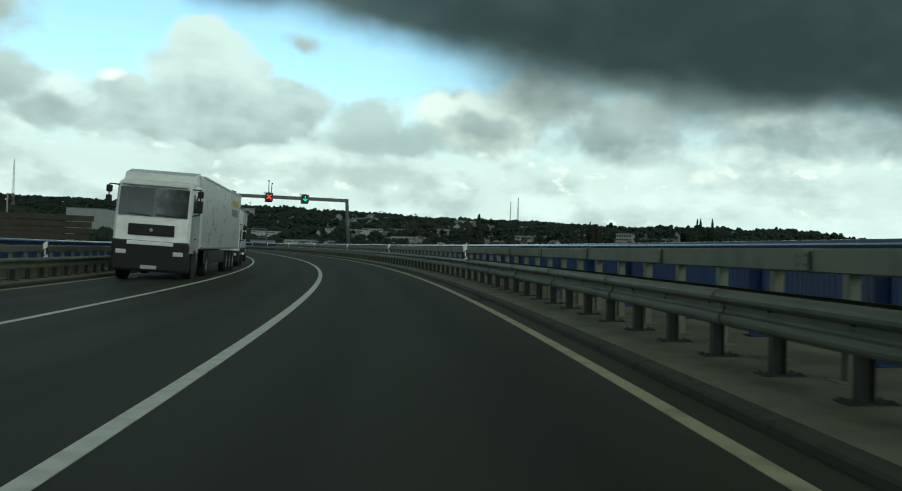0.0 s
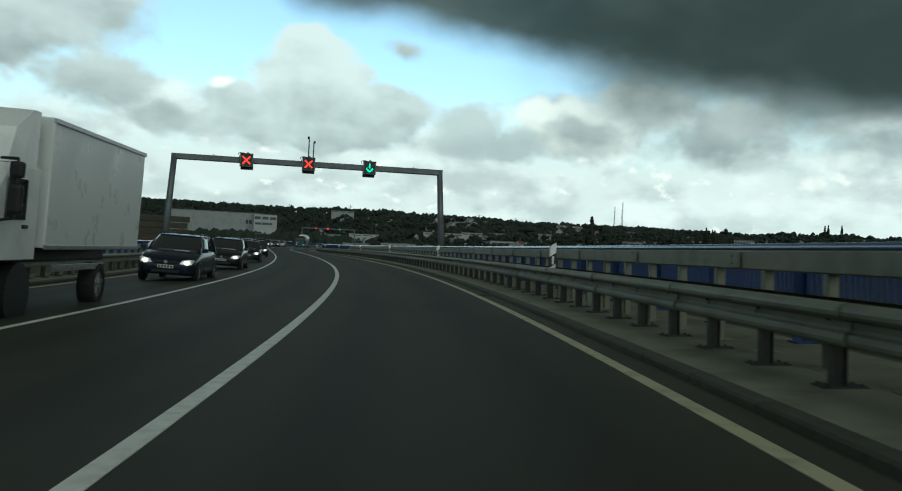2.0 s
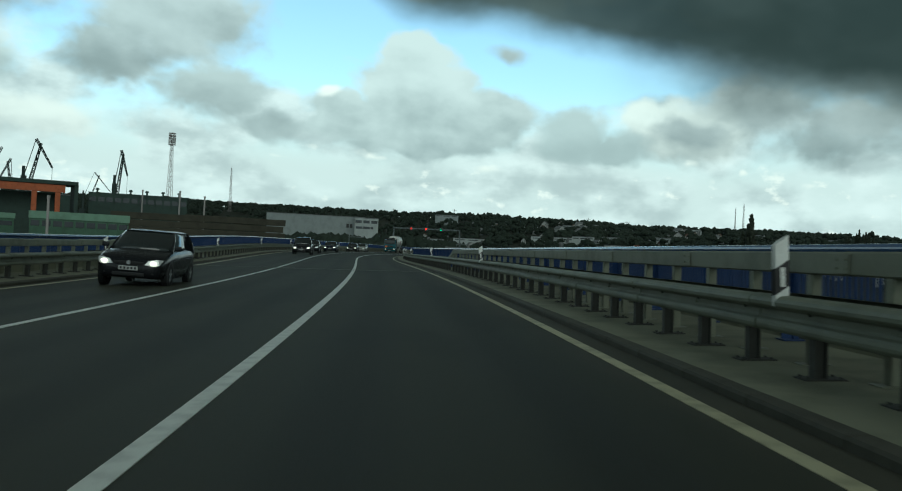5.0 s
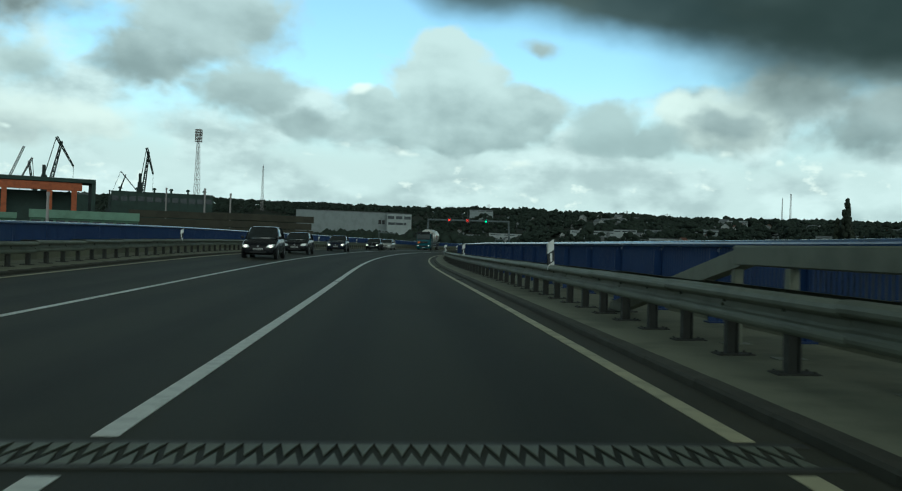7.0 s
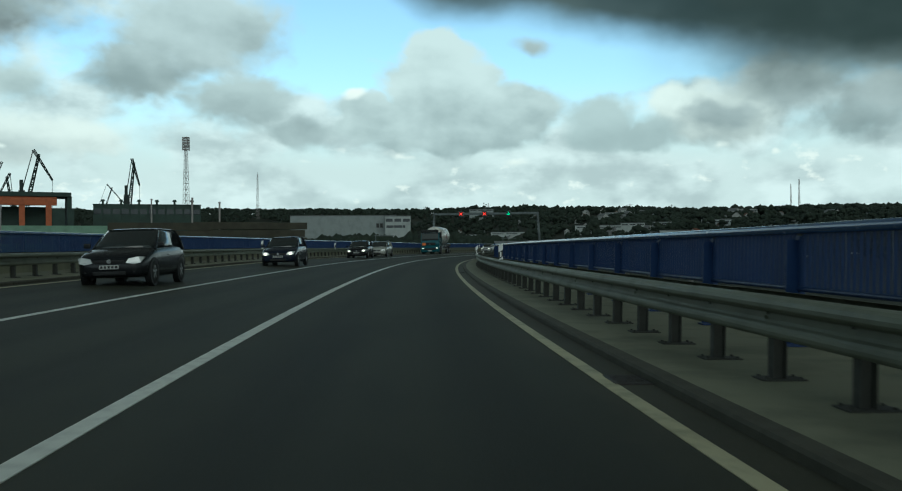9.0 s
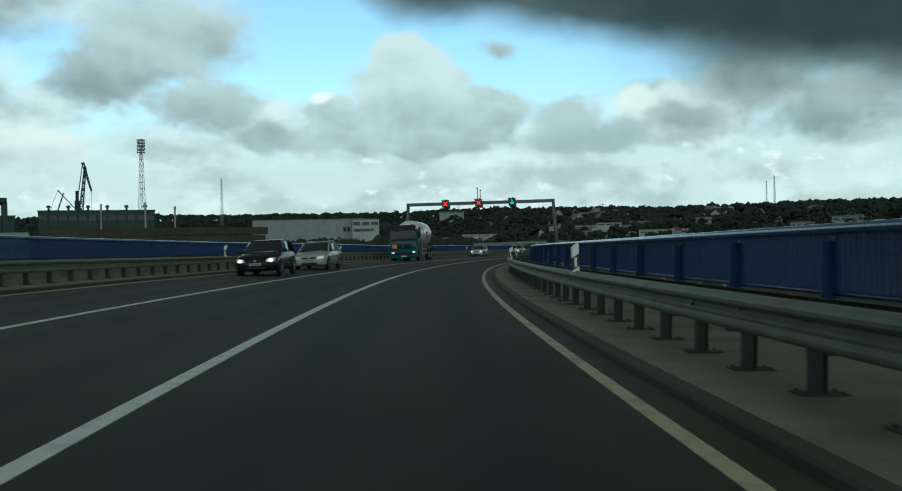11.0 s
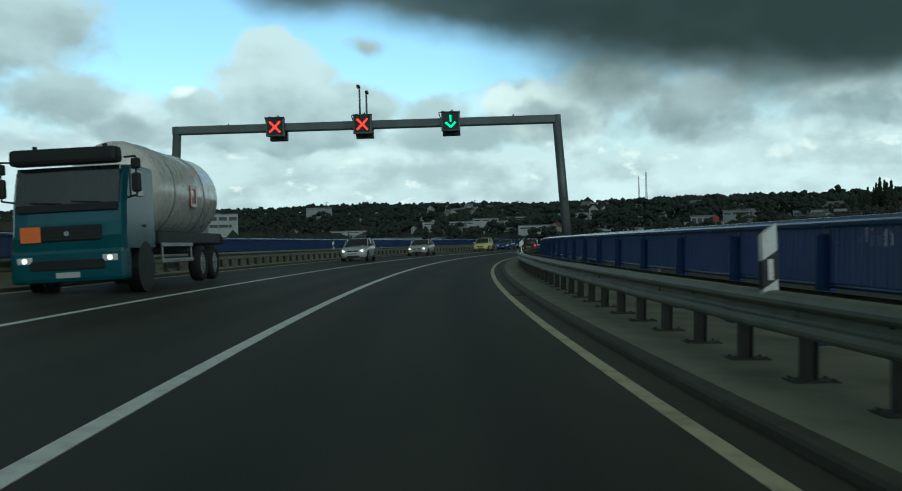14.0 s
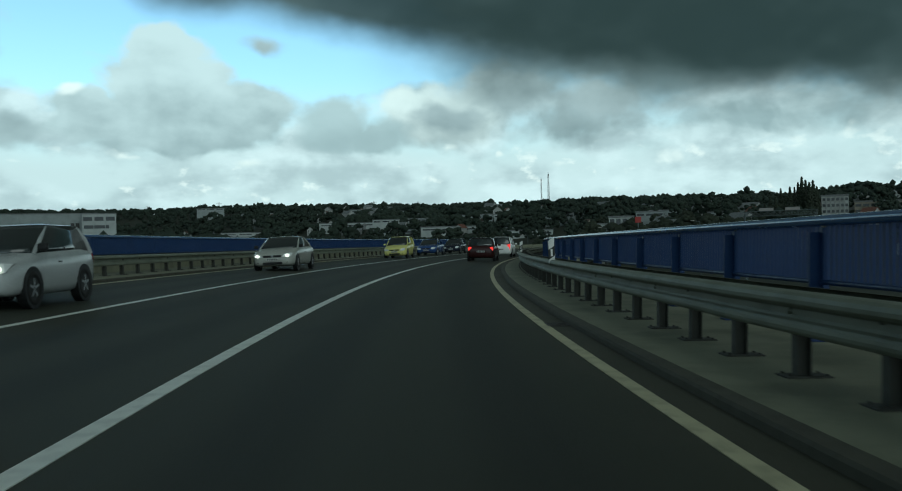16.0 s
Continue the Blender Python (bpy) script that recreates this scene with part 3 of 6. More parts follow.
for x in (-0.12, 0.16):
    for y in (-0.08, 0.08):
        rod(bm, (x, y, 0.095), (x, y, 0.116), 0.014, 0.014, 6)
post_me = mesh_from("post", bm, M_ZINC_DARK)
bm = bmesh.new()
box(bm, 0.36, 0.07, 0.012, 0.24, 0, 0.69, 0.003)
box(bm, 0.36, 0.012, 0.09, 0.24, 0, 0.645, 0.002)
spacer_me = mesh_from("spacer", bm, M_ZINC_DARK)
bm = bmesh.new()
rod(bm, (-0.04, 0, 0.577), (-0.015, 0, 0.577), 0.018, 0.013, 8)
bolt_me = mesh_from("bolt", bm, M_ZINC)
beam_me = bar_mesh("upper_beam", [(-0.08, 0.95), (-0.06, 0.935), (0.06, 0.935), (0.08, 0.95), (0.08, 1.13), (0.06, 1.145), (-0.06, 1.145), (-0.08, 1.13)], RAIL_LEN, M_BEAM)
bm = bmesh.new()
box(bm, 0.10, 0.12, 0.86, 0, 0, 0.51, 0.012)
box(bm, 0.3, 0.22, 0.014, 0, 0, 0.092, 0.003)
tall_post_me = mesh_from("tall_post", bm, M_BEAM)
bm = bmesh.new()
box(bm, 0.01, 0.26, 0.17, -0.084, 0, 1.04, 0.003)
for y in (-0.08, 0.08):
    for z in (1.0, 1.08):
        rod(bm, (-0.086, y, z), (-0.1, y, z), 0.012, 0.012, 6)
plate_me = mesh_from("splice_plate", bm, M_BEAM)

BARRIER_S0, BARRIER_S1, BEAM_END = -12.4, 418.0, 150.6
for side, u0, word in ((1, 2.92, "own"), (-1, -10.48, "far")):
    turn = 0.0 if side == 1 else math.pi
    guard = thing("crash_barrier", Matrix(), "galvanised two-wave crash barrier on bolted posts, weathered grey", "crash barrier", "crash barriers along the bridge", "structure")
    for i in range(int((BARRIER_S1 - BARRIER_S0) / RAIL_LEN)):
        s = BARRIER_S0 + i * RAIL_LEN
        at_s = s if side == 1 else s + RAIL_LEN
        share("rail", rail_me, guard, road_pose(at_s, u0, 0, turn))
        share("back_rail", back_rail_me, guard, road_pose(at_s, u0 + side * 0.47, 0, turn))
        if s < BEAM_END - RAIL_LEN - 0.1:
            share("upper_beam", beam_me, guard, road_pose(at_s + side * 0.0 + (BEAM_END - BARRIER_S0) % RAIL_LEN * 1.0, u0 + side * 0.57, 0, turn), "grey-green steel box rail over the barrier")
            share("splice_plate", plate_me, guard, road_pose(s + (BEAM_END - BARRIER_S0) % RAIL_LEN, u0 + side * 0.57, 0, turn))
    for i in range(int((BARRIER_S1 - BARRIER_S0) / POST_STEP)):
        s = BARRIER_S0 + 0.3 + i * POST_STEP
        if s > JOINT + 1.5:
            s += 0.8
        m = road_pose(s, u0, 0, turn)
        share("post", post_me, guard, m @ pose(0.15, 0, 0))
        share("spacer", spacer_me, guard, m)
        if i % 3 == 1:
            share("bolt", bolt_me, guard, m @ pose(0.08, 0, 0))
        if s < BEAM_END:
            share("tall_post", tall_post_me, guard, road_pose(s + 1.0, u0 + side * 0.57, 0, turn))
    # sloping end of the upper box rail
    bm = bmesh.new()
    a, b = on_road(BEAM_END - 0.15, u0 + side * 0.57, 1.04), on_road(BEAM_END + 5.5, u0 + side * 0.52, 0.12)
    across = (road_pose(BEAM_END, 0, 0).to_3x3() @ Vector((0.08, 0, 0)))
    up = Vector((0, 0, 0.1))
    loft(bm, [[p - across - up, p + across - up, p + across + up, p - across + up] for p in (a, b)])
    part("ramp_beam", bm, M_BEAM, guard, "sloping end of the upper box rail")
    bm = bmesh.new()
    box(bm, 0.5, 0.7, 0.03, 0, 0, 0.1, 0.005)
    part("foot_plate", bm, M_ZINC_DARK, guard).matrix_basis = road_pose(BEAM_END + 5.3, u0 + side * 0.52, 0)


def rail_height(s, side):
    if side == 1:
        return float(np.interp(s, [-60, 150, 185, 600], [1.24, 1.24, 1.40, 1.40]))
    return float(np.interp(s, [-60, 150, 260, 600], [1.42, 1.30, 1.44, 1.44]))


def tube_along(name, u, hfun, r, s0, s1, mat, parent, step=2.5, sides=8, flat=1.0):
    ss = np.arange(s0, s1 + 0.01, step)
    bm = bmesh.new()
    rings = []
    for s in ss:
        m = road_pose(s, u, hfun(s))
        rings.append([m @ Vector((r * math.cos(k * math.tau / sides), 0, flat * r * math.sin(k * math.tau / sides))) for k in range(sides)])
    loft(bm, rings)
    return part(name, bm, mat, parent, "", True)


bm = bmesh.new()
loft(bm, [[Vector((x, y, z)) for x, y in ((-w, -0.015), (0.06, -0.015), (0.06, 0.015), (-w, 0.015))] for w, z in ((0.15, 0.0), (0.15, 0.94))])
box(bm, 0.05, 0.10, 0.98, 0, 0, 0.49, 0.004)
box(bm, 0.34, 0.24, 0.02, 0, 0, 0.01, 0.004)
rail_post_me = mesh_from("post", bm, M_BLUE)
bm = bmesh.new()
box(bm, 0.06, 0.05, 1.0, 0, 0, 0.5, 0.006)
box(bm, 0.24, 0.28, 0.02, 0, 0, 0.01, 0.004)
slim_post_me = mesh_from("post", bm, M_BLUE)
BAR_SECTION = ((-0.021, -0.007), (0.021, -0.007), (0.021, 0.007), (-0.021, 0.007))
bm = bmesh.new()
loft(bm, [[Vector((x, y, z)) for x, y in BAR_SECTION] for z in (0.0, 0.62)])
rail_bar_me = mesh_from("bar", bm, M_BLUE)
for side, u0 in ((1, 4.32), (-1, -12.1)):
    rl = thing("bridge_railing", Matrix(), "blue painted steel bridge railing with close upright bars", "railing", "bridge railings", "structure")
    ra, rb, foot = -14.4, 436.0, 0.1 if side == 1 else 0.44
    tube_along("handrail", u0, lambda s: rail_height(s, side) - 0.055, 0.07, ra, rb, M_HANDRAIL, rl, 2.5, 16, 0.8)
    tube_along("lower_rail", u0, lambda s: rail_height(s, side) - 0.69, 0.03, ra, rb, M_BLUE, rl, 2.5, 6)
    n = int((rb - ra) / 2.8)
    for i in range(n + 1):
        s = ra + 2.8 * i
        share("post", rail_post_me if side == 1 else slim_post_me, rl, road_pose(s, u0, foot) @ Matrix.Diagonal((1, 1, rail_height(s, side) - 0.1 - foot, 1)))
    # close upright bars between the posts: those of one stretch singly, the rest joined
    verts, faces = [], []
    for i in range(n):
        for k in range(1, 23):
            s = ra + 2.8 * i + k * 0.1217
            m = road_pose(s, u0, 0.0)
            top = rail_height(s, side) - 0.07
            if side == 1 and 299.0 < s < 337.0:
                share("bar", rail_bar_me, rl, m @ pose(0, 0, top - 0.62))
                continue
            base = len(verts)
            for z in (top - 0.62, top):
                for x, y in BAR_SECTION:
                    verts.append(m @ Vector((x, y, z)))
            faces += [[base + q for q in f] for f in ((0, 1, 5, 4), (1, 2, 6, 5), (2, 3, 7, 6), (3, 0, 4, 7))]
    me = bpy.data.meshes.new("bars")
    me.from_pydata(verts, [], faces)
    me.materials.append(M_BLUE)
    bars = new("bars", me)
    bars.parent = rl
    tagged(bars, "close upright blue bars", kind="stuff")

# marker posts on the barriers
bm = bmesh.new()
loft(bm, [[Vector((x, y, z)) for x, y in ((-0.06, -0.05), (0.06, -0.05), (0.075, 0.0), (0.0, 0.06), (-0.075, 0.0))] for z in (0.66, 1.24)])
bm.verts.ensure_lookup_table()
for v in bm.verts[-5:]:
    v.co.z += 0.05 * (v.co.x / 0.075)
marker_me = mesh_from("body", bm, M_WHITE_PLASTIC)
bm = bmesh.new()
loft(bm, [[Vector((x * 1.04, y * 1.04, z + 0.05 * x / 0.075)) for x, y in ((-0.06, -0.05), (0.06, -0.05), (0.075, 0.0), (0.0, 0.06), (-0.075, 0.0))] for z in (0.80, 1.03)])
band_me = mesh_from("band", bm, M_BLACK)
bm = bmesh.new()
box(bm, 0.045, 0.008, 0.17, 0, -0.057, 0.915, 0.002)
glass_me = mesh_from("reflector", bm, M_REFLECT)
for side, u in ((1, 2.98), (-1, -10.58)):
    for s in (30.0, 58.8, 83.9, 108.8, 134.0, 159.6, 184.7, 211.0, 237.1, 262.3, 288.8, 318.5, 345.0, 372.0):
        tilt = 3 * math.sin(s * 1.7 + u)
        mk = thing("marker_post", road_pose(s + (1.5 if side < 0 else 0), u, 0) @ pose(0, 0, 0, tilt * 0.5, tilt, 0), "white plastic road marker post with black band on the barrier", "marker post", "marker posts")
        for nm, me in (("body", marker_me), ("band", band_me), ("reflector", glass_me)):
            share(nm, me, mk, Matrix())


# ---- signal gantries ----
def gantry(s, digit, lit, height=6.15, shift=0.0, ul=-12.1, inset=0.0):
    """Portal frame over the three lanes with signal boxes; the legs lean in a little."""
    g = thing("signal_gantry", road_pose(s, 0, 0, banked=False), "grey steel portal gantry with lane signals over the road", "gantry", "signal gantries")
    ur, lean = 4.75 + shift * 1.6 - inset, 0.40
    zl, zr = (on_road(s, u).z for u in (ul, ur))
    for u, z, d in ((ul, zl, -1), (ur, zr, 1)):
        bm = bmesh.new()
        a, b = Vector((u + d * lean, 0, z + 0.05)), Vector((u, 0, height + 0.17))
        ring = [(0.185 * math.cos(k * math.tau / 16), 0.2 * math.sin(k * math.tau / 16)) for k in range(16)]
        loft(bm, [[p + Vector((x * k, y * k, 0)) for x, y in ring] for p, k in ((a, 1.12), (b, 0.92))])
        leg = part("leg", bm, M_GANTRY, g, "", True)
        bm = bmesh.new()
        box(bm, 0.8, 0.9, 0.05, u + d * lean, 0, z + 0.12, 0.01)
        for dx in (-0.3, 0.3):
            for dy in (-0.35, 0.35):
                rod(bm, (u + d * lean + dx, dy, z + 0.13), (u + d * lean + dx, dy, z + 0.22), 0.025, 0.025, 6)
        part("base_plate", bm, M_GANTRY, leg)
        if d == 1:
            cu = bpy.data.curves.new("digit", "FONT")
            cu.body, cu.size, cu.extrude = digit, 0.24, 0.004
            tmp = bpy.data.objects.new("digit", cu)
            me = bpy.data.meshes.new_from_object(tmp)
            bpy.data.objects.remove(tmp)
            me.materials.append(M_BLACK)
            share("number", me, leg, pose(u + lean * 0.62 - 0.07, -0.232, 2.75, 90, 0, 0), "black stencilled numeral")
    bm = bmesh.new()
    loft(bm, [[Vector((x, y, height + z)) for y, z in ((-0.17, -0.13), (-0.13, -0.17), (0.13, -0.17), (0.17, -0.13), (0.17, 0.13), (0.13, 0.17), (-0.13, 0.17), (-0.17, 0.13))] for x in (ul - 0.17, ur + 0.17)])
    part("crossbeam", bm, M_GANTRY, g)
    for x in (-9.0, 2.8):
        bm = bmesh.new()
        rod(bm, (x, 0, height + 0.16), (x, 0, height + 0.24), 0.03, 0.03, 8)
        part("lifting_eye", bm, M_GANTRY, g)
    for x, kind in zip((-6.95, -3.35, 0.25), lit):
        sig = new("lane_signal")
        sig.parent = g
        sig.matrix_basis = pose(x + shift, -0.36, height - 0.02)
        tagged(sig, {"cross": "lane signal showing a red cross", "arrow": "lane signal showing a green arrow", "dim": "lane signal with a fading red cross"}[kind])
        bm = bmesh.new()
        box(bm, 0.76, 0.20, 0.76, 0, 0, 0, 0.02)
        part("housing", bm, M_GANTRY, sig)
        bm = bmesh.new()
        box(bm, 0.64, 0.02, 0.64, 0, -0.105, 0, 0.004)
        part("face", bm, M_BLACK, sig)
        if kind == "arrow":
            strokes = [((0, 0.26), (0, -0.02), 0.035), ((-0.2, -0.03), (0.0, -0.23), 0.04), ((0.2, -0.03), (0.0, -0.23), 0.04)]
        else:
            strokes = [((-0.22, 0.22), (0.22, -0.22), 0.04), ((-0.22, -0.22), (0.22, 0.22), 0.04)]
        for (x0, z0), (x1, z1), w in strokes:
            bm = bmesh.new()
            ang = math.degrees(math.atan2(z1 - z0, x1 - x0))
            box(bm, math.hypot(x1 - x0, z1 - z0), 0.012, 2 * w, 0, 0, 0, 0.004, pose((x0 + x1) / 2, -0.122, (z0 + z1) / 2, 0, -ang, 0))
            part("lamp_stroke", bm, M_GREEN_LED if kind == "arrow" else M_RED_LED, sig)
        bm = bmesh.new()
        box(bm, 0.80, 0.2, 0.02, 0, -0.12, 0.385, 0.004)
        part("hood", bm, M_GANTRY, sig)
        bm = bmesh.new()
        box(bm, 0.72, 0.28, 0.72, 0.0, 0.66, -0.14, 0.02)
        part("rear_signal", bm, M_BLACK, sig, "dark back of the signal for the other direction")
        bm = bmesh.new()
        box(bm, 0.18, 0.75, 0.1, 0, 0.3, 0.24, 0.01)
        rod(bm, (0.05, 0.25, 0.28), (0.05, 0.25, 0.52), 0.035, 0.03, 8)
        box(bm, 0.18, 0.1, 0.05, 0.05, 0.25, 0.45, 0.01)
        part("bracket", bm, M_GANTRY, sig)
        bm = bmesh.new()
        for p, q in (((-0.42, 0.3, 0.18), (-0.5, 0.3, 0.42)), ((-0.5, 0.3, 0.42), (-0.3, 0.25, 0.47)), ((-0.3, 0.25, 0.47), (0.0, 0.25, 0.4))):
            rod(bm, p, q, 0.018, 0.018, 6)
        part("cable", bm, M_BLACK, sig)
    for x, hh, d in ((-3.5, 1.55, -0.1), (-3.22, 1.3, 0.12)):
        bm = bmesh.new()
        rod(bm, (x, 0, height + 0.15), (x, 0, height + hh), 0.045, 0.035, 10)
        mast = part("camera_mast", bm, M_GANTRY, g)
        bm = bmesh.new()
        box(bm, 0.12, 0.34, 0.12, x + d * 0.3, -0.08, height + hh + 0.03, 0.02)
        rod(bm, (x + d * 0.3, -0.25, height + hh + 0.03), (x + d * 0.3, -0.31, height + hh + 0.03), 0.045, 0.05, 10)
        part("traffic_camera", bm, M_BLACK, mast)
    return g


gantry(95.7, "5", ("cross", "cross", "arrow"), 5.86, -0.12, -11.2, 0.14)
gantry(319.5, "4", ("cross", "cross", "arrow"), 6.1, 0.0, -11.15, 0.2)


# ---- land: one sheet to the horizon, low by the bridge and rising to wooded hills ----
HUB = Vector((-60, 300, 0))
GROUND_Z = -12.0


def land(x, y):
    """Height of the ground."""
    dx, dy = x - HUB.x, y - HUB.y
    r, a = math.hypot(dx, dy), math.degrees(math.atan2(-dx, dy))
    far = float(np.interp(a, [-60, -35, -20, -10, 0, 12, 30, 60], [650, 650, 700, 1000, 1600, 2300, 2700, 2700]))
    top = float(np.interp(a, [-60, -35, -20, -10, 0, 12, 30, 60], [14, 16, 18, 32, 52, 91, 103, 84]))
    if abs(a) > 75:
        top *= max(0.0, 1 - (abs(a) - 75) / 40)
    begin = float(np.interp(a, [-10, 0, 10, 15, 30, 40], [260, 260, 500, 1300, 1300, 900]))
    f = min(1.0, max(0.0, (r - begin) / (far - begin)))
    f = f * f * (3 - 2 * f)
    roll = 5.0 * noise.noise(Vector((x / 260, y / 260, 0.3))) * f
    return GROUND_Z + (top - GROUND_Z) * f + roll


bm = bmesh.new()
rings = [0, 60, 120, 180, 240, 300, 360, 430, 510, 600, 700, 820, 960, 1120, 1300, 1500, 1750, 2050, 2400, 2800, 3300, 3900, 4600]
grid = []
for r in rings[1:]:
    row = []
    for k in range(144):
        a = math.radians(k * 2.5)
        x, y = HUB.x - r * math.sin(a), HUB.y + r * math.cos(a)
        row.append(bm.verts.new((x, y, land(x, y))))
    grid.append(row)
mid = bm.verts.new((HUB.x, HUB.y, GROUND_Z))
for k in range(144):
    bm.faces.new((mid, grid[0][k], grid[0][(k + 1) % 144]))
    for a, b in zip(grid, grid[1:]):
        bm.faces.new((a[k], b[k], b[(k + 1) % 144], a[(k + 1) % 144]))
bmesh.ops.recalc_face_normals(bm, faces=bm.faces)
tagged(part("ground", bm, M_GROUND, None, "", True), "rough grass and gravel land rising to low hills", "ground", kind="structure")


def bearing(a, d, start=(-28.5, 137.4)):
    """The ground point d metres away at azimuth a (degrees, left of north) from the bridge's middle."""
    x, y = start[0] - d * math.sin(radians(a)), start[1] + d * math.cos(radians(a))
    return x, y


# ---- woods ----
rng = np.random.default_rng(7)
ICO = bmesh.new()
bmesh.ops.create_icosphere(ICO, subdivisions=1, radius=1)
ICO.verts.ensure_lookup_table()
ICO_V = np.array([v.co[:] for v in ICO.verts])
ICO_F = np.array([[v.index for v in f.verts] for f in ICO.faces])
ICO.free()


def clump_mesh(name, blobs, mat):
    """Many uneven leaf clumps in one mesh. blobs: rows of x, y, z, rx, rz."""
    vs, fs = [], []
    for i, (x, y, z, rx, rz) in enumerate(blobs):
        j = 1 + 0.22 * rng.standard_normal((len(ICO_V), 1)).clip(-1.6, 1.6)
        vs.append(ICO_V * j * (rx, rx, rz) + (x, y, z))
        fs.append(ICO_F + i * len(ICO_V))
    v, f = np.concatenate(vs), np.concatenate(fs)
    me = bpy.data.meshes.new(name)
    me.from_pydata(v.tolist(), [], f.tolist())
    me.materials.append(mat)
    me.polygons.foreach_set("use_smooth", [True] * len(me.polygons))
    return me


site_rng = np.random.default_rng(21)
spots, sites = [], []
for i in range(125):
    a = float(site_rng.uniform(-30, 15))
    far = float(np.interp(a, [-38, -20, -10, 0, 12, 44], [690, 690, 980, 1580, 2250, 2700]))
    r = float(site_rng.uniform(0.5, 1.0)) * far
    spots.append((HUB.x - r * math.sin(radians(a)), HUB.y + r * math.cos(radians(a))))
    sites.append((a, r, 8.0, 70.0))
# long low roofs part-way up the slope: azimuth, distance from the hub, width
LOW_ROOFS = [(9.0, 900, 34), (7.2, 820, 50), (5.2, 1010, 60), (2.4, 860, 40), (-0.8, 760, 46), (-2.6, 900, 30), (-5.4, 640, 34), (-7.6, 720, 26), (11.2, 1200, 60), (13.4, 1500, 70), (-10.6, 560, 24), (-14.0, 600, 30), (-17.4, 540, 22), (3.9, 1350, 50), (-3.9, 1180, 40), (0.9, 1290, 44)]
for a, d, w in LOW_ROOFS:
    sites.append((a, d, w / 2 + 2, 130.0))
SITES = np.array(sites)
blobs = []
while len(blobs) < 120000:
    a = rng.uniform(-38, 44)
    hub_r = rng.uniform(0, 1) ** 0.6
    far = float(np.interp(a, [-38, -20, -10, 0, 12, 44], [800, 850, 1150, 1750, 2450, 2850]))
    near = float(np.interp(a, [-38, -20, -10, 0, 12, 24, 44], [330, 330, 420, 480, 600, 1100, 1100]))
    r = near + (far - near) * hub_r
    x, y = HUB.x - r * math.sin(radians(a)), HUB.y + r * math.cos(radians(a))
    if noise.noise(Vector((x / 120, y / 120, 5.0))) + 0.55 * (r > far - 260) < -0.3:
        continue
    h = rng.uniform(7, 13) * (1.0 + 0.35 * noise.noise(Vector((x / 60, y / 60, 9.0))))
    if (15 < a < 30 and r < 1300) or (-25.2 < a < -21.2 and r < 540):
        continue
    if np.any((np.abs(SITES[:, 0] - a) * r * 0.01745 < SITES[:, 2]) & (r < SITES[:, 1] + 6) & (r > SITES[:, 1] - SITES[:, 3])):
        if rng.uniform() < 0.8:
            continue
    z = land(x, y)
    fine = min(1.3, max(0.5, r / 900))
    for k in range(int(14 / fine)):
        w = h * rng.uniform(0.07, 0.17) * (0.6 + 0.6 * fine) * (1.0 if r < 800 else 1.45)
        q = rng.normal(size=2).clip(-1.8, 1.8) * h * 0.2
        up = rng.uniform(0.3, 0.95) - 0.012 * (q @ q) / h
        blobs.append((x + q[0], y + q[1], z + h * up, w, w * rng.uniform(0.7, 1.05)))
for k in range(420):
    a, d = rng.uniform(12, 27), rng.uniform(520, 640)
    x, y = HUB.x - d * math.sin(radians(a)), HUB.y + d * math.cos(radians(a))
    h = rng.uniform(15, 22)
    for q in range(6):
        w = h * rng.uniform(0.16, 0.28)
        blobs.append((x + rng.normal() * h * 0.2, y + rng.normal() * h * 0.2, GROUND_Z + h * rng.uniform(0.25, 0.85), w, w * rng.uniform(0.8, 1.3)))
wood = new("woodland", clump_mesh("woodland", blobs, M_LEAF))
tagged(wood, "dark green woods and hedges on the distant hills", "woods", kind="stuff")


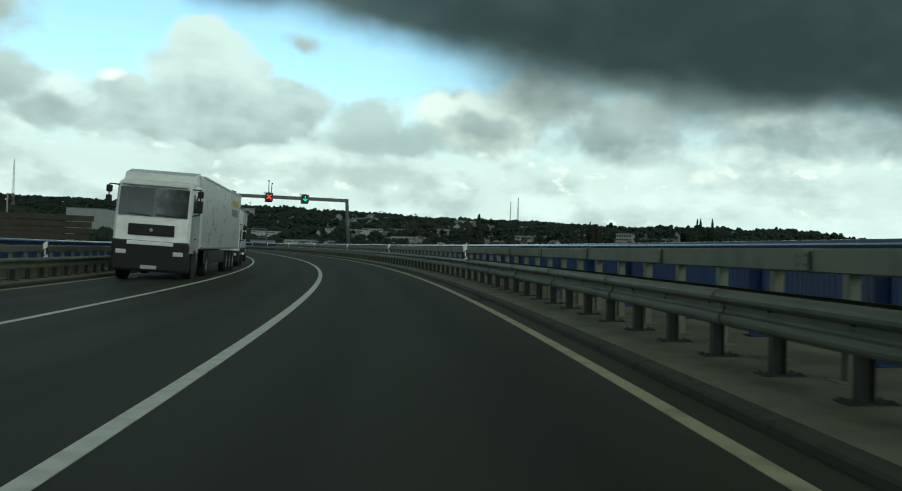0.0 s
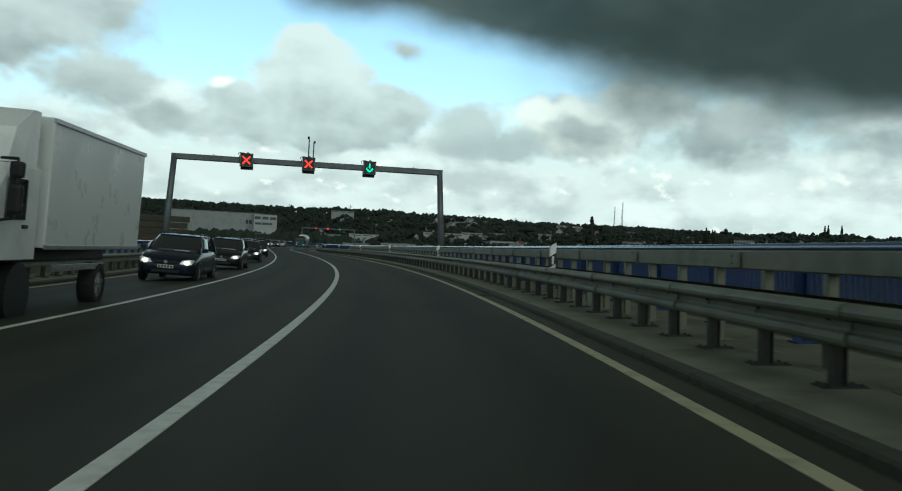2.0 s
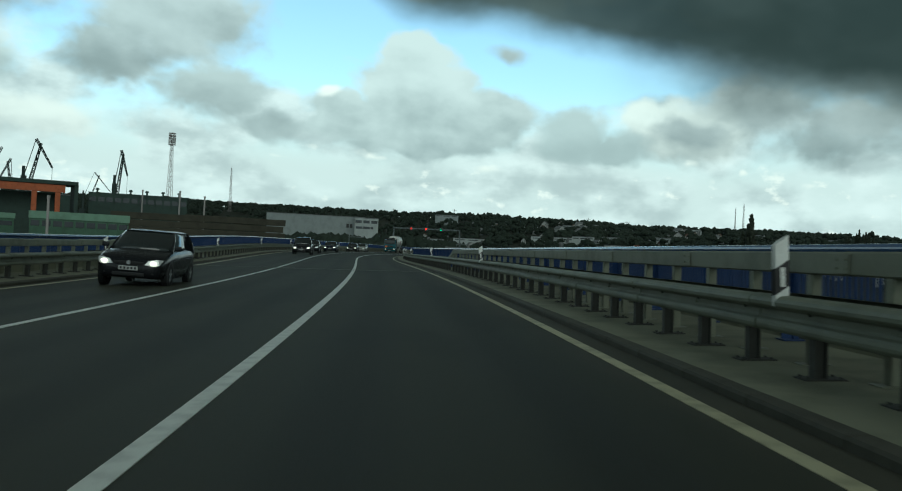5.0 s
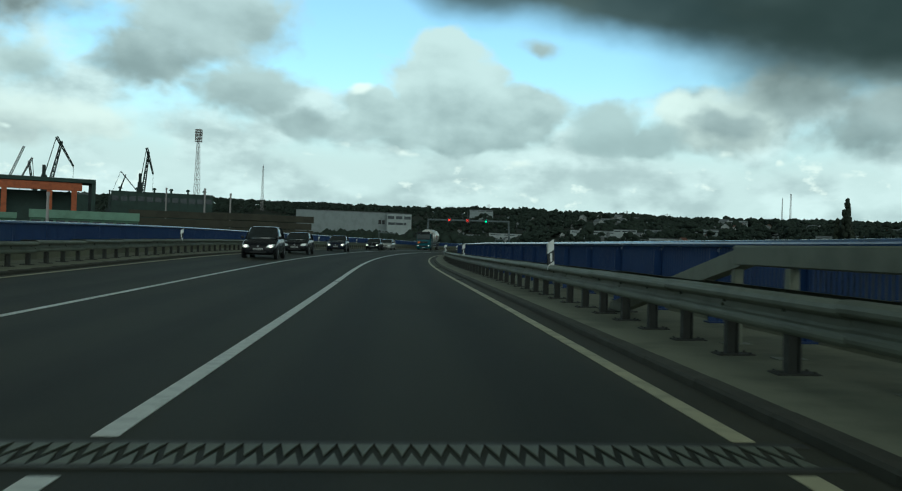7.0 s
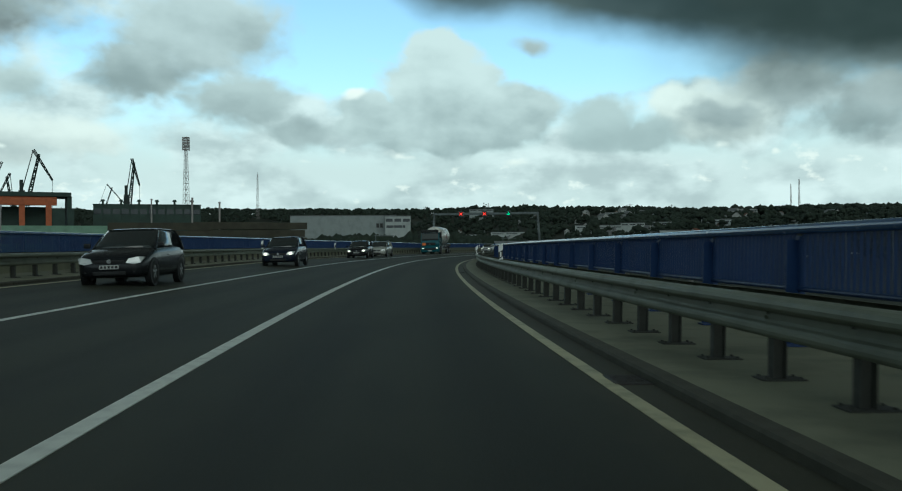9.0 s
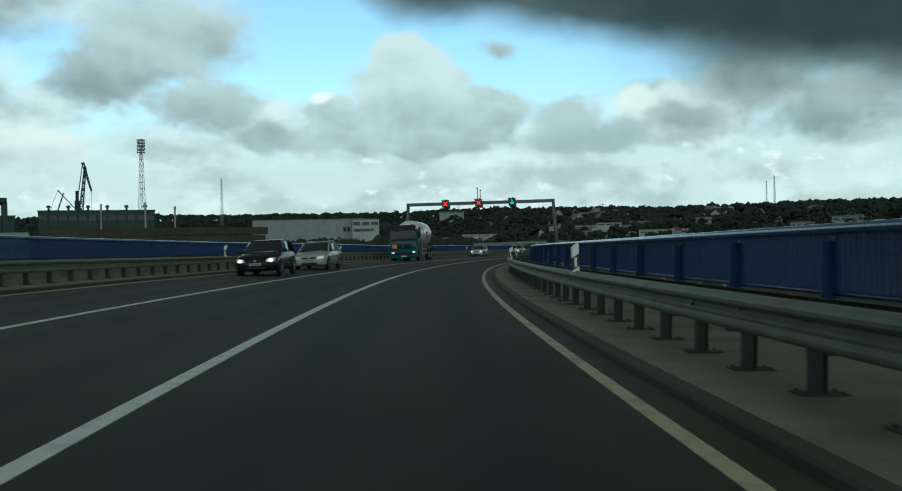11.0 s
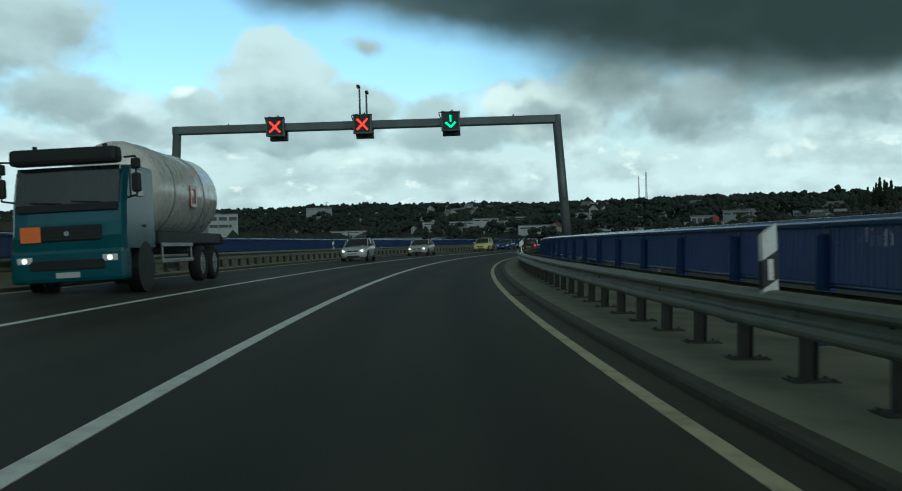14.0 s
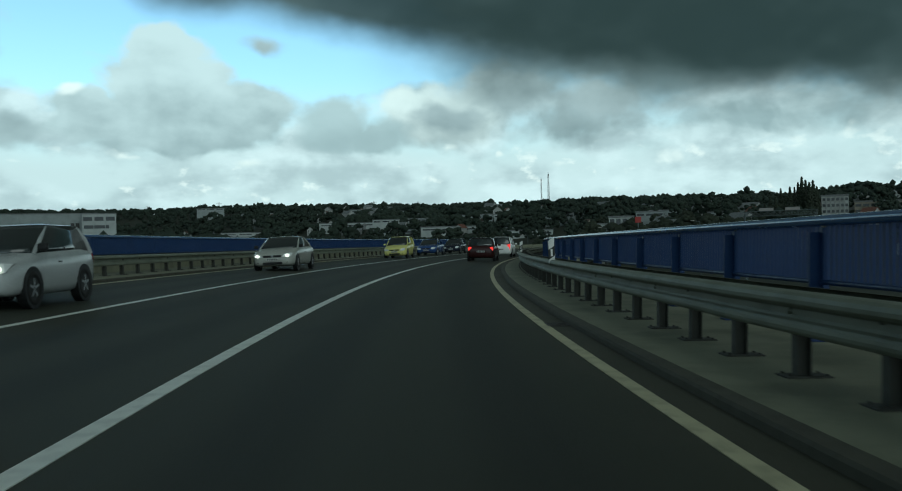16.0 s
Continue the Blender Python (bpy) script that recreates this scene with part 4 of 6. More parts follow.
def tree(kind, seed):
    """A tree with a tapered trunk, limbs and a crown of many clumps; base at the origin."""
    r = np.random.default_rng(seed)
    t = thing("tree", Matrix(), {"poplar": "tall narrow dark green poplar tree", "round": "dark green broad-crowned tree in full leaf"}[kind], "tree", {"poplar": "row of poplars", "round": "trees beyond the bridge"}[kind])
    h = {"poplar": 22.0, "round": 13.0}[kind]
    bm = bmesh.new()
    rod(bm, (0, 0, -1.0), (0, 0, h * 0.8), 0.38, 0.08, 8)
    for k in range(9):
        a, z = r.uniform(0, math.tau), h * r.uniform(0.2, 0.7)
        reach = h * {"poplar": 0.07, "round": 0.24}[kind]
        rod(bm, (0, 0, z), (reach * math.cos(a), reach * math.sin(a), z + reach * {"poplar": 2.2, "round": 0.9}[kind]), 0.12, 0.03, 6)
    part("trunk", bm, M_BARK, t)
    bl = []
    for k in range(330):
        f = r.uniform(0, 1)
        if kind == "poplar":
            z, wid, sz = h * (0.1 + 0.9 * f), h * 0.10 * min(1.0, 1.3 * (1 - f)) ** 0.75, r.uniform(0.35, 0.8) * (1 - 0.45 * f)
        else:
            z, wid, sz = h * (0.28 + 0.7 * f), h * 0.36 * math.sqrt(max(0.02, 1 - (2 * f - 0.85) ** 2 * 0.8)), r.uniform(0.6, 1.25)
        a, q = r.uniform(0, math.tau), math.sqrt(r.uniform(0.15, 1))
        bl.append((wid * q * math.cos(a), wid * q * math.sin(a), z, sz, sz * (1.5 if kind == "poplar" else 0.85)))
    c = new("crown", clump_mesh("crown", bl, M_LEAF_NEAR))
    c.parent = t
    return t


def plant(proto, x, y, scale, turn):
    c = copy_thing(proto, Matrix.Translation((x, y, land(x, y) - 0.3)) @ Matrix.Rotation(turn, 4, "Z"))
    c.scale = (scale, scale, scale * rng.uniform(0.9, 1.1))
    return c


protos = {k: [tree(k, 100 * i + j) for j in range(3)] for i, k in enumerate(("poplar", "round"))}
END = (-67.5, 314.8)
for i, (a, sc) in enumerate([(-20.2, 0.72), (-20.5, 0.9), (-20.8, 0.78), (-21.1, 0.95), (-21.35, 0.8), (-21.6, 1.0), (-21.85, 0.9), (-22.05, 1.02), (-22.25, 1.12), (-22.45, 1.18), (-22.65, 1.22), (-22.85, 1.16), (-23.05, 1.0), (-19.6, 0.55), (-19.0, 0.5), (-18.2, 0.55)]):
    x, y = bearing(a, 470 + 9 * math.sin(i * 2.3), END)
    plant(protos["poplar"][i % 3], x, y, sc * 0.94, i * 2.1)
for i in range(70):
    a, d = rng.uniform(-34, 14), rng.uniform(380, 620)
    if -25.8 < a < -22.6 and d < 540:
        continue
    x, y = bearing(a, d, END)
    plant(protos["round"][i % 3], x, y, rng.uniform(0.55, 1.05), i * 1.3)
for ob in [p for ps in protos.values() for p in ps]:
    x, y = bearing(rng.uniform(-33, -26), rng.uniform(520, 640), END)
    ob.matrix_basis = Matrix.Translation((x, y, land(x, y) - 0.3))

for x, y, sc in ((8.4, 406.5, 1.12), (10.6, 405.2, 1.30), (12.6, 406.8, 1.02)):
    plant(protos["poplar"][int(sc * 10) % 3], x, y, sc, sc * 9)
for i in range(16):
    x, y = bearing(-9.5 - 0.62 * i, 392 + 12 * math.sin(i * 1.9), END)
    plant(protos["round"][i % 3], x, y, 1.12 + 0.13 * math.sin(i * 2.7), i * 0.9)

# ---- houses on the slopes ----
M_RENDER = [material("house_render_%s" % n, c, 0.85, 0, 0.3, 6, 0.5, 0.8) for n, c in (("white", (0.36, 0.37, 0.36)), ("cream", (0.28, 0.25, 0.20)), ("grey", (0.19, 0.20, 0.20)))]
M_ROOF = [material("roof_%s" % n, c, 0.8, 0, 0.5, 5, 0.5, 0.7) for n, c in (("red", (0.15, 0.065, 0.045)), ("brown", (0.10, 0.07, 0.055)), ("grey", (0.17, 0.18, 0.185)))]
M_WINDOW = material("window_glass", (0.02, 0.025, 0.03), 0.1, 0, 0.2, 3)
M_WALL_LIGHT = material("pale_cladding", (0.25, 0.28, 0.28), 0.6, 0.1, 0.2, 3, 0.4, 0.15, 0, "Object")
M_WALL_WHITE = material("white_cladding", (0.36, 0.39, 0.385), 0.6, 0.0, 0.2, 3, 0.4, 0.15)


def house(w, d, h, wall, roof):
    t = thing("house", Matrix(), "%s rendered house with a pitched roof" % {0: "white", 1: "cream", 2: "grey"}[wall], "house", "houses on the hill")
    bm = bmesh.new()
    box(bm, w, d, h + 3, 0, 0, h / 2 - 1.5)
    for y in (-d / 2, d / 2):
        vs = [bm.verts.new(p) for p in ((-w / 2, y, h), (w / 2, y, h), (0, y, h + w * 0.42))]
        bm.faces.new(vs)
    part("wall", bm, M_RENDER[wall], t)
    bm = bmesh.new()
    for sgn in (-1, 1):
        a, b = Vector((sgn * (w / 2 + 0.5), 0, h - 0.35)), Vector((0, 0, h + w * 0.42 + 0.12))
        loft(bm, [[a + Vector((0, y, 0)), b + Vector((0, y, 0)), b + Vector((0, y, 0.22)), a + Vector((0, y, 0.22))] for y in (-d / 2 - 0.4, d / 2 + 0.4)])
    rf = part("roof", bm, M_ROOF[roof], t)
    bm = bmesh.new()
    box(bm, 0.7, 0.7, 1.8, w * 0.12, d * 0.2, h + w * 0.42, 0.03)
    part("chimney", bm, M_ROOF[1], rf)
    for x in (-w * 0.27, w * 0.27):
        for z in np.arange(1.4, h - 0.6, 2.7):
            bm = bmesh.new()
            box(bm, 1.3, 0.08, 1.4, x, -d / 2 - 0.03, z, 0.02)
            part("window", bm, M_WINDOW, t)
    return t


house_protos = [house(9, 11, 5.5, 0, 0), house(8, 10, 5.0, 1, 1), house(10, 13, 8.0, 0, 2), house(9, 9, 5.2, 2, 2), house(12, 20, 9.0, 0, 2), house(8, 9, 5.0, 0, 1)]
for i, (x, y) in enumerate(spots):
    m = Matrix.Translation((x, y, land(x, y) + rng.uniform(0.8, 2.9))) @ Matrix.Rotation(rng.uniform(-0.9, 0.9), 4, "Z") @ Matrix.Scale(rng.uniform(0.65, 0.9), 4)
    p = house_protos[i % 6]
    if i < 6:
        p.matrix_basis = m
    else:
        copy_thing(p, m)


# ---- large buildings ----
def hall(name, a, d, width, depth, top, wall, label, category, start=(-28.5, 137.4), bays=8, band=None, base=None, turn=0.0, roof_mat=None, rows=1, fascia=0.7, vents=0):
    """A long flat-roofed hall facing the bridge, its middle at azimuth a."""
    x, y = bearing(a, d, start)
    z = land(x, y) - 2 if base is None else base
    t = thing(name, Matrix.Translation((x, y, z)) @ Matrix.Rotation(radians(a + turn), 4, "Z"), label, category)
    h = top - z
    bm = bmesh.new()
    box(bm, width, depth, h - 0.6, 0, depth / 2, (h - 0.6) / 2, 0.15)
    part("wall", bm, wall, t)
    bm = bmesh.new()
    box(bm, width + 0.8, depth + 0.8, fascia, 0, depth / 2, h - fascia / 2, 0.1)
    roof = part("roof", bm, roof_mat or M_ROOF[2], t)
    for i in range(vents):
        bm = bmesh.new()
        vx = -width * 0.42 + width * 0.84 * i / max(1, vents - 1)
        rod(bm, (vx, depth * 0.3, h), (vx, depth * 0.3, h + 2.6), 0.9, 0.8, 10)
        rod(bm, (vx, depth * 0.3, h + 2.6), (vx, depth * 0.3, h + 4.2), 1.9, 1.2, 10)
        part("roof_vent", bm, wall, roof)
    for i in range(bays):
        bx = -width / 2 + width * (i + 0.5) / bays
        bm = bmesh.new()
        box(bm, 0.45, 0.4, h - 1.2, bx - width / bays / 2 + 0.3, -0.15, (h - 1.2) / 2, 0.05)
        part("pilaster", bm, wall, t)
        if band:
            for k in range(rows):
                bm = bmesh.new()
                box(bm, width / bays * 0.78, 0.25, band[1], bx, -0.05, h - band[0] - 3.1 * k, 0.03)
                part("window", bm, M_WINDOW, t)
    return t


hall_main = hall("factory_hall", 21.2, 1000, 108, 60, 34.5, M_WALL_LIGHT, "long pale grey factory hall with flat roof", "factory", bays=9)
bm = bmesh.new()
for x, z, sx, sz in ((-3.0, 0, 4.6, 7), (3.2, 0, 4.6, 7)):
    box(bm, sx, 0.3, sz, x, 0, z, 0.05)
part("sign", bm, M_BLACK, hall_main, "dark sign of plain bars").matrix_basis = pose(37, -0.5, 38.0) @ Matrix.Scale(0.62, 4)
office = hall("office_block", 18.0, 985, 26, 40, 33.5, M_WALL_WHITE, "white office block with long dark window bands", "office block", bays=3, band=(4.5, 3.2))
for z in (36.5,):
    bm = bmesh.new()
    box(bm, 19, 0.3, 2.6, -2, -0.1, z, 0.05)
    part("window", bm, M_WINDOW, office)

for k, (a, d, w) in enumerate(LOW_ROOFS):
    x, y = HUB.x - d * math.sin(radians(a)), HUB.y + d * math.cos(radians(a))
    hall("shed", a, d, w, 14, land(x, y) + 5.5 + 2.0 * (k % 3), (M_WALL_WHITE, M_WALL_LIGHT)[k % 2], ("white low shed with a long flat roof on the slope", "pale grey low shed with a long flat roof on the slope")[k % 2], "building", (HUB.x, HUB.y), 3, (2.6, 1.0))

M_GREEN_HALL = material("green_cladding", (0.055, 0.12, 0.075), 0.7, 0, 0.4, 4, 0.5, 0.25)
M_DARK_GREEN = material("dark_green_cladding", (0.03, 0.055, 0.045), 0.75, 0, 0.4, 3, 0.5, 0.2)
M_ORANGE = material("orange_steel", (0.42, 0.10, 0.03), 0.6, 0, 0.35, 3, 0.5, 0.4)
M_RUST = material("rusty_brown", (0.046, 0.043, 0.029), 0.85, 0, 0.5, 2, 0.6, 0.2)
M_CRANE = material("crane_steel", (0.022, 0.034, 0.031), 0.8, 0.0, 0.3, 2, 0.4, 0.5)
M_ROOF_PALE = material("pale_green_roof", (0.17, 0.29, 0.21), 0.7, 0, 0.3, 2, 0.5, 0.2)
hall("green_workshop", 36.3, 395, 40, 18, 9.6, M_GREEN_HALL, "low green clad workshop with a pale green roof", "workshop", bays=9, roof_mat=M_ROOF_PALE, band=(5.2, 2.4), fascia=3.2)
hall("green_workshop", 44.0, 420, 60, 18, 8.4, M_GREEN_HALL, "low green clad workshop beside the yard", "workshop", bays=9, roof_mat=M_ROOF_PALE, band=(4.6, 2.0), fascia=2.4)
hall("shipyard_hall", 32.1, 820, 82, 40, 37.0, M_DARK_GREEN, "long dark green shipyard hall with roof vents", "shipyard hall", bays=12, band=(6.0, 4.0), roof_mat=M_DARK_GREEN, vents=6)
hall("shipyard_hall", 41.5, 760, 150, 60, 31.0, M_DARK_GREEN, "dark green shipyard hall", "shipyard hall", bays=10)
hall("block_of_flats", -24.0, 520, 13, 14, 22.0, M_RENDER[0], "white block of flats with rows of dark windows", "apartment block", END, 6, (2.4, 1.4), rows=4)
hall("block_of_flats", -26.6, 540, 30, 14, 19.0, M_RENDER[1], "cream block of flats with rows of dark windows", "apartment block", END, 8, (2.4, 1.4), rows=4)
hall("retail_shed", -15.4, 430, 21, 24, 10.0, M_WALL_WHITE, "low white retail shed with a flat roof", "retail shed", END, 6)
hall("retail_shed", -11.9, 420, 11, 20, 12.0, M_WALL_WHITE, "white shop building with dark front windows", "shop", END, 4, (2.6, 2.4))
hall("warehouse", 3.5, 1000, 46, 20, 21.0, M_WALL_WHITE, "long low white warehouse on the slope", "warehouse", (-67.5, 314.8), 5)
hall("warehouse", 5.8, 1300, 42, 20, 40.0, M_WALL_LIGHT, "pale warehouse on the slope", "warehouse", (-67.5, 314.8), 5)
hall("warehouse", 11.6, 374, 13, 10, 3.2, M_WALL_WHITE, "small white shed beyond the bend", "shed", (-28.5, 137.4), 3)

for a, d, w, top, mat in ((2.5, 900, 26, 27.0, 1), (0.3, 930, 30, 28.5, 0), (4.6, 1150, 28, 36.5, 1), (9.2, 1500, 40, 58.0, 0), (7.0, 1350, 26, 50.0, 1), (-3.4, 900, 24, 30.0, 0), (-4.8, 820, 18, 27.0, 1), (-9.4, 700, 22, 23.0, 0), (-17.6, 560, 12, 16.5, 1), (-13.6, 560, 16, 18.0, 0), (13.0, 1800, 50, 80.0, 0)):
    hall("shed", a, d, w, 12, top, (M_WALL_LIGHT, M_WALL_WHITE)[mat], ("pale grey low building among the trees", "white low building among the trees")[mat], "building", END, 3, (2.2, 1.2))

# long stacks of rusty sections in the yard
for k, (a, d, w, top) in enumerate(((31.3, 620, 60, 17.0), (27.6, 660, 62, 18.5), (25.0, 690, 40, 19.0), (30.0, 560, 90, 7.0))):
    x, y = bearing(a, d)
    t = thing("steel_stack", Matrix.Translation((x, y, GROUND_Z)) @ Matrix.Rotation(radians(a), 4, "Z"), "long brown stack of rusty steel sections in the yard", "steel stack", "yard stacks")
    layers = 6
    hh = (top - GROUND_Z + 0.0) / layers
    for j in range(layers):
        bm = bmesh.new()
        box(bm, w * (1 - 0.05 * j * (k % 2)), 12 - j, hh * 0.9, (j % 2) * 1.5, 0, hh * (j + 0.5), 0.2)
        part("layer", bm, M_RUST, t)

# orange portal with a dark roof
x, y = bearing(40.2, 640)
portal = thing("portal_building", Matrix.Translation((x, y, GROUND_Z)) @ Matrix.Rotation(radians(40.2), 4, "Z"), "orange steel portal frame under a dark roof", "portal frame")
for px in (36.5, 22.0, -4.0, -30.0):
    bm = bmesh.new()
    box(bm, 3.2, 3.2, 43, px, 0, 21.5, 0.2)
    part("leg", bm, M_ORANGE, portal)
bm = bmesh.new()
box(bm, 78, 4, 5.0, 2, 0, 42.0, 0.2)
part("crossbeam", bm, M_ORANGE, portal)
bm = bmesh.new()
box(bm, 98, 30, 2.6, 0, 12, 46.0, 0.3)
part("roof", bm, M_DARK_GREEN, portal)
bm = bmesh.new()
box(bm, 84, 3, 30, -4, 14, 24, 0.2)
part("rear_wall", bm, M_DARK_GREEN, portal)
bm = bmesh.new()
box(bm, 2.5, 28, 40, 48, 12, 25, 0.2)
part("side_wall", bm, M_DARK_GREEN, portal)


def lattice(bm, a, b, wa, wb, n, r=0.12):
    """A square lattice mast or jib from a to b."""
    a, b = Vector(a), Vector(b)
    q = (b - a).to_track_quat("Z", "Y").to_matrix()
    rows = []
    for i in range(n + 1):
        f = i / n
        w = wa + (wb - wa) * f
        rows.append([a.lerp(b, f) + q @ Vector((sx * w / 2, sy * w / 2, 0)) for sx, sy in ((-1, -1), (1, -1), (1, 1), (-1, 1))])
    for lo, hi in zip(rows, rows[1:]):
        for k in range(4):
            rod(bm, lo[k], hi[k], r, r, 4)
            rod(bm, lo[k], hi[(k + 1) % 4], r * 0.7, r * 0.7, 4)
            rod(bm, hi[k], hi[(k + 1) % 4], r * 0.7, r * 0.7, 4)
    return bm


def place_on(x, y, turn=0.0):
    return Matrix.Translation((x, y, land(x, y))) @ Matrix.Rotation(turn, 4, "Z")


M_MAST = material("pale_mast_paint", (0.36, 0.33, 0.32), 0.6, 0.1, 0.3, 2, 0.3, 0.3)
# lattice floodlight tower
t = thing("lattice_tower", place_on(-565, 1060), "tall pale lattice tower with a basket head", "lattice tower")
z0, zt = land(-565, 1060), 120.0
bm = bmesh.new()
lattice(bm, (0, 0, 0), (0, 0, zt - z0 - 14), 8.0, 2.4, 20, 0.2)
part("mast", bm, M_MAST, t)
bm = bmesh.new()
lattice(bm, (0, 0, zt - z0 - 14), (0, 0, zt - z0), 5.4, 5.4, 5, 0.35)
for k in range(5):
    box(bm, 5.6, 5.6, 0.7, 0, 0, zt - z0 - 13 + 3.1 * k)
part("lamp_basket", bm, M_MAST, t)
for x, y, top, w in ((-1065, 2230, 181, 3.0), (114, 1683, 102, 1.8), (98, 1640, 92, 1.2)):
    t = thing("radio_mast", place_on(x, y), "slender pale lattice radio mast on the hill", "radio mast", "radio masts")
    hgt = top - land(x, y)
    bm = bmesh.new()
    lattice(bm, (0, 0, 0), (0, 0, hgt), w * 2.0, w * 0.7, 26, 0.2)
    part("mast", bm, M_MAST, t)
    bm = bmesh.new()
    rod(bm, (0, 0, hgt * 0.97), (0, 0, hgt * 1.04), 0.25, 0.15, 6)
    part("aerial", bm, M_MAST, t)


def crane(x, y, top, turn, fold, label, slim=1.0):
    """A double-jib level-luffing dock crane: portal legs, cabin, lower jib and a drooping nose."""
    t = thing("dock_crane", place_on(x, y, turn), label, "dock crane", "dock cranes")
    h = top - land(x, y)
    bm = bmesh.new()
    for sx in (-4, 4):
        for sy in (-4, 4):
            rod(bm, (sx, sy, 0), (sx * 0.5, sy * 0.5, h * 0.36), 0.9 * slim, 0.6 * slim, 6)
    box(bm, 6, 6, 2, 0, 0, h * 0.37, 0.2)
    part("portal", bm, M_CRANE, t)
    bm = bmesh.new()
    box(bm, 8.5 * slim, 6, h * 0.13, -1.5, 0, h * 0.43, 0.4)
    box(bm, 4.2 * slim, 4, h * 0.22, -0.5, 0, h * 0.54, 0.3)
    box(bm, 2.4 * slim, 3, h * 0.12, -0.8, 0, h * 0.68, 0.3)
    part("machine_house", bm, M_CRANE, t)
    bm = bmesh.new()
    lattice(bm, (1, 0, h * 0.42), (1 + fold * h * 0.16, 0, h * 0.96), 3.0 * slim, 1.1 * slim, 9, 0.42 * slim)
    part("jib", bm, M_CRANE, t)
    bm = bmesh.new()
    lattice(bm, (1 + fold * h * 0.1, 0, h), (1 + fold * h * 0.30, 0, h * 0.74), 1.7 * slim, 0.7 * slim, 8, 0.34 * slim)
    part("nose", bm, M_CRANE, t)
    bm = bmesh.new()
    rod(bm, (-1, 0, h * 0.62), (1 + fold * h * 0.1, 0, h), 0.4 * slim, 0.3 * slim, 5)
    rod(bm, (1 + fold * h * 0.30, 0, h * 0.74), (1 + fold * h * 0.30, 0, h * 0.5), 0.16, 0.16, 5)
    part("stay", bm, M_CRANE, t)
    return t


cx, cy = bearing(33.35, 1021)
crane(cx, cy, 92, radians(32), 0.35, "dark dock crane with folded jib", 1.25)
crane(-551, 794, 80, radians(36), 0.75, "dark dock crane with drooping nose jib", 1.1)
cx, cy = bearing(38.95, 905)
crane(cx, cy, 66, radians(40), -0.6, "dark dock crane with raised jib", 0.9)
cx, cy = bearing(35.0, 1130)
crane(cx, cy, 73, radians(30), 1.1, "slender dock crane with a bent jib", 0.6)
cx, cy = bearing(41.3, 960)
t = thing("lattice_boom_crane", place_on(cx, cy, radians(40)), "lattice boom crane with a long raised boom", "crane")
bm = bmesh.new()
box(bm, 8, 6, 14, 0, 0, 24, 0.5)
lattice(bm, (0, 0, -2), (0, 0, 18), 7, 6, 4, 0.4)
part("cab", bm, M_CRANE, t)
bm = bmesh.new()
lattice(bm, (2, 0, 26), (28, 0, 92), 2.2, 1.6, 16, 0.3)
part("boom", bm, M_CRANE, t)
# chimneys and poles by the yard
for a, d, top, r in ((38.3, 372, 15.5, 0.5), (28.2, 815, 39, 0.7), (29.7, 812, 42, 0.7), (31.9, 812, 41, 0.6)):
    x, y = bearing(a, d)
    t = thing("steel_chimney", Matrix.Translation((x, y, GROUND_Z)), "pale round steel chimney in the shipyard", "chimney", "yard chimneys")
    bm = bmesh.new()
    rod(bm, (0, 0, 0), (0, 0, top - GROUND_Z), r * 1.2, r, 12)
    part("shaft", bm, M_MAST, t)
    bm = bmesh.new()
    rod(bm, (0, 0, top - GROUND_Z - 1.2), (0, 0, top - GROUND_Z + 0.1), r * 1.35, r * 1.35, 12)
    part("collar", bm, M_MAST, t)

# truss sign bridge over the road below, and a red sign board
gx, gy = bearing(-21.0, 250, END)
sb = thing("sign_bridge", Matrix.Translation((gx, gy, GROUND_Z)) @ Matrix.Rotation(radians(-21 - 12), 4, "Z"), "grey truss sign bridge over the lower road", "sign bridge")
bm = bmesh.new()
lattice(bm, (-9, 0, 19.0), (9, 0, 19.0), 1.2, 1.2, 12, 0.09)
part("truss", bm, M_GANTRY, sb)
for px in (-8.7, 8.7):
    bm = bmesh.new()
    rod(bm, (px, 0, 0), (px, 0, 19), 0.3, 0.25, 10)
    part("leg", bm, M_GANTRY, sb)
for px in (-3.5, 3.0):
    bm = bmesh.new()
    box(bm, 3.6, 0.15, 0.9, px, 0.9, 20.0, 0.05)
    part("sign_back", bm, M_MAST, sb)
gx, gy = bearing(-12.9, 380, END)
rs = thing("sign_board", Matrix.Translation((gx, gy, GROUND_Z)) @ Matrix.Rotation(radians(-12.9), 4, "Z"), "square red advertising board on a grey post", "sign board")
bm = bmesh.new()
rod(bm, (0, 0, 0), (0, 0, 20), 0.3, 0.25, 10)
part("post", bm, M_GANTRY, rs)
bm = bmesh.new()
box(bm, 2.4, 0.4, 2.4, 0, -0.3, 21.2, 0.1)
part("board", bm, material("red_board", (0.32, 0.03, 0.025), 0.5, 0, 0.1, 3), rs)
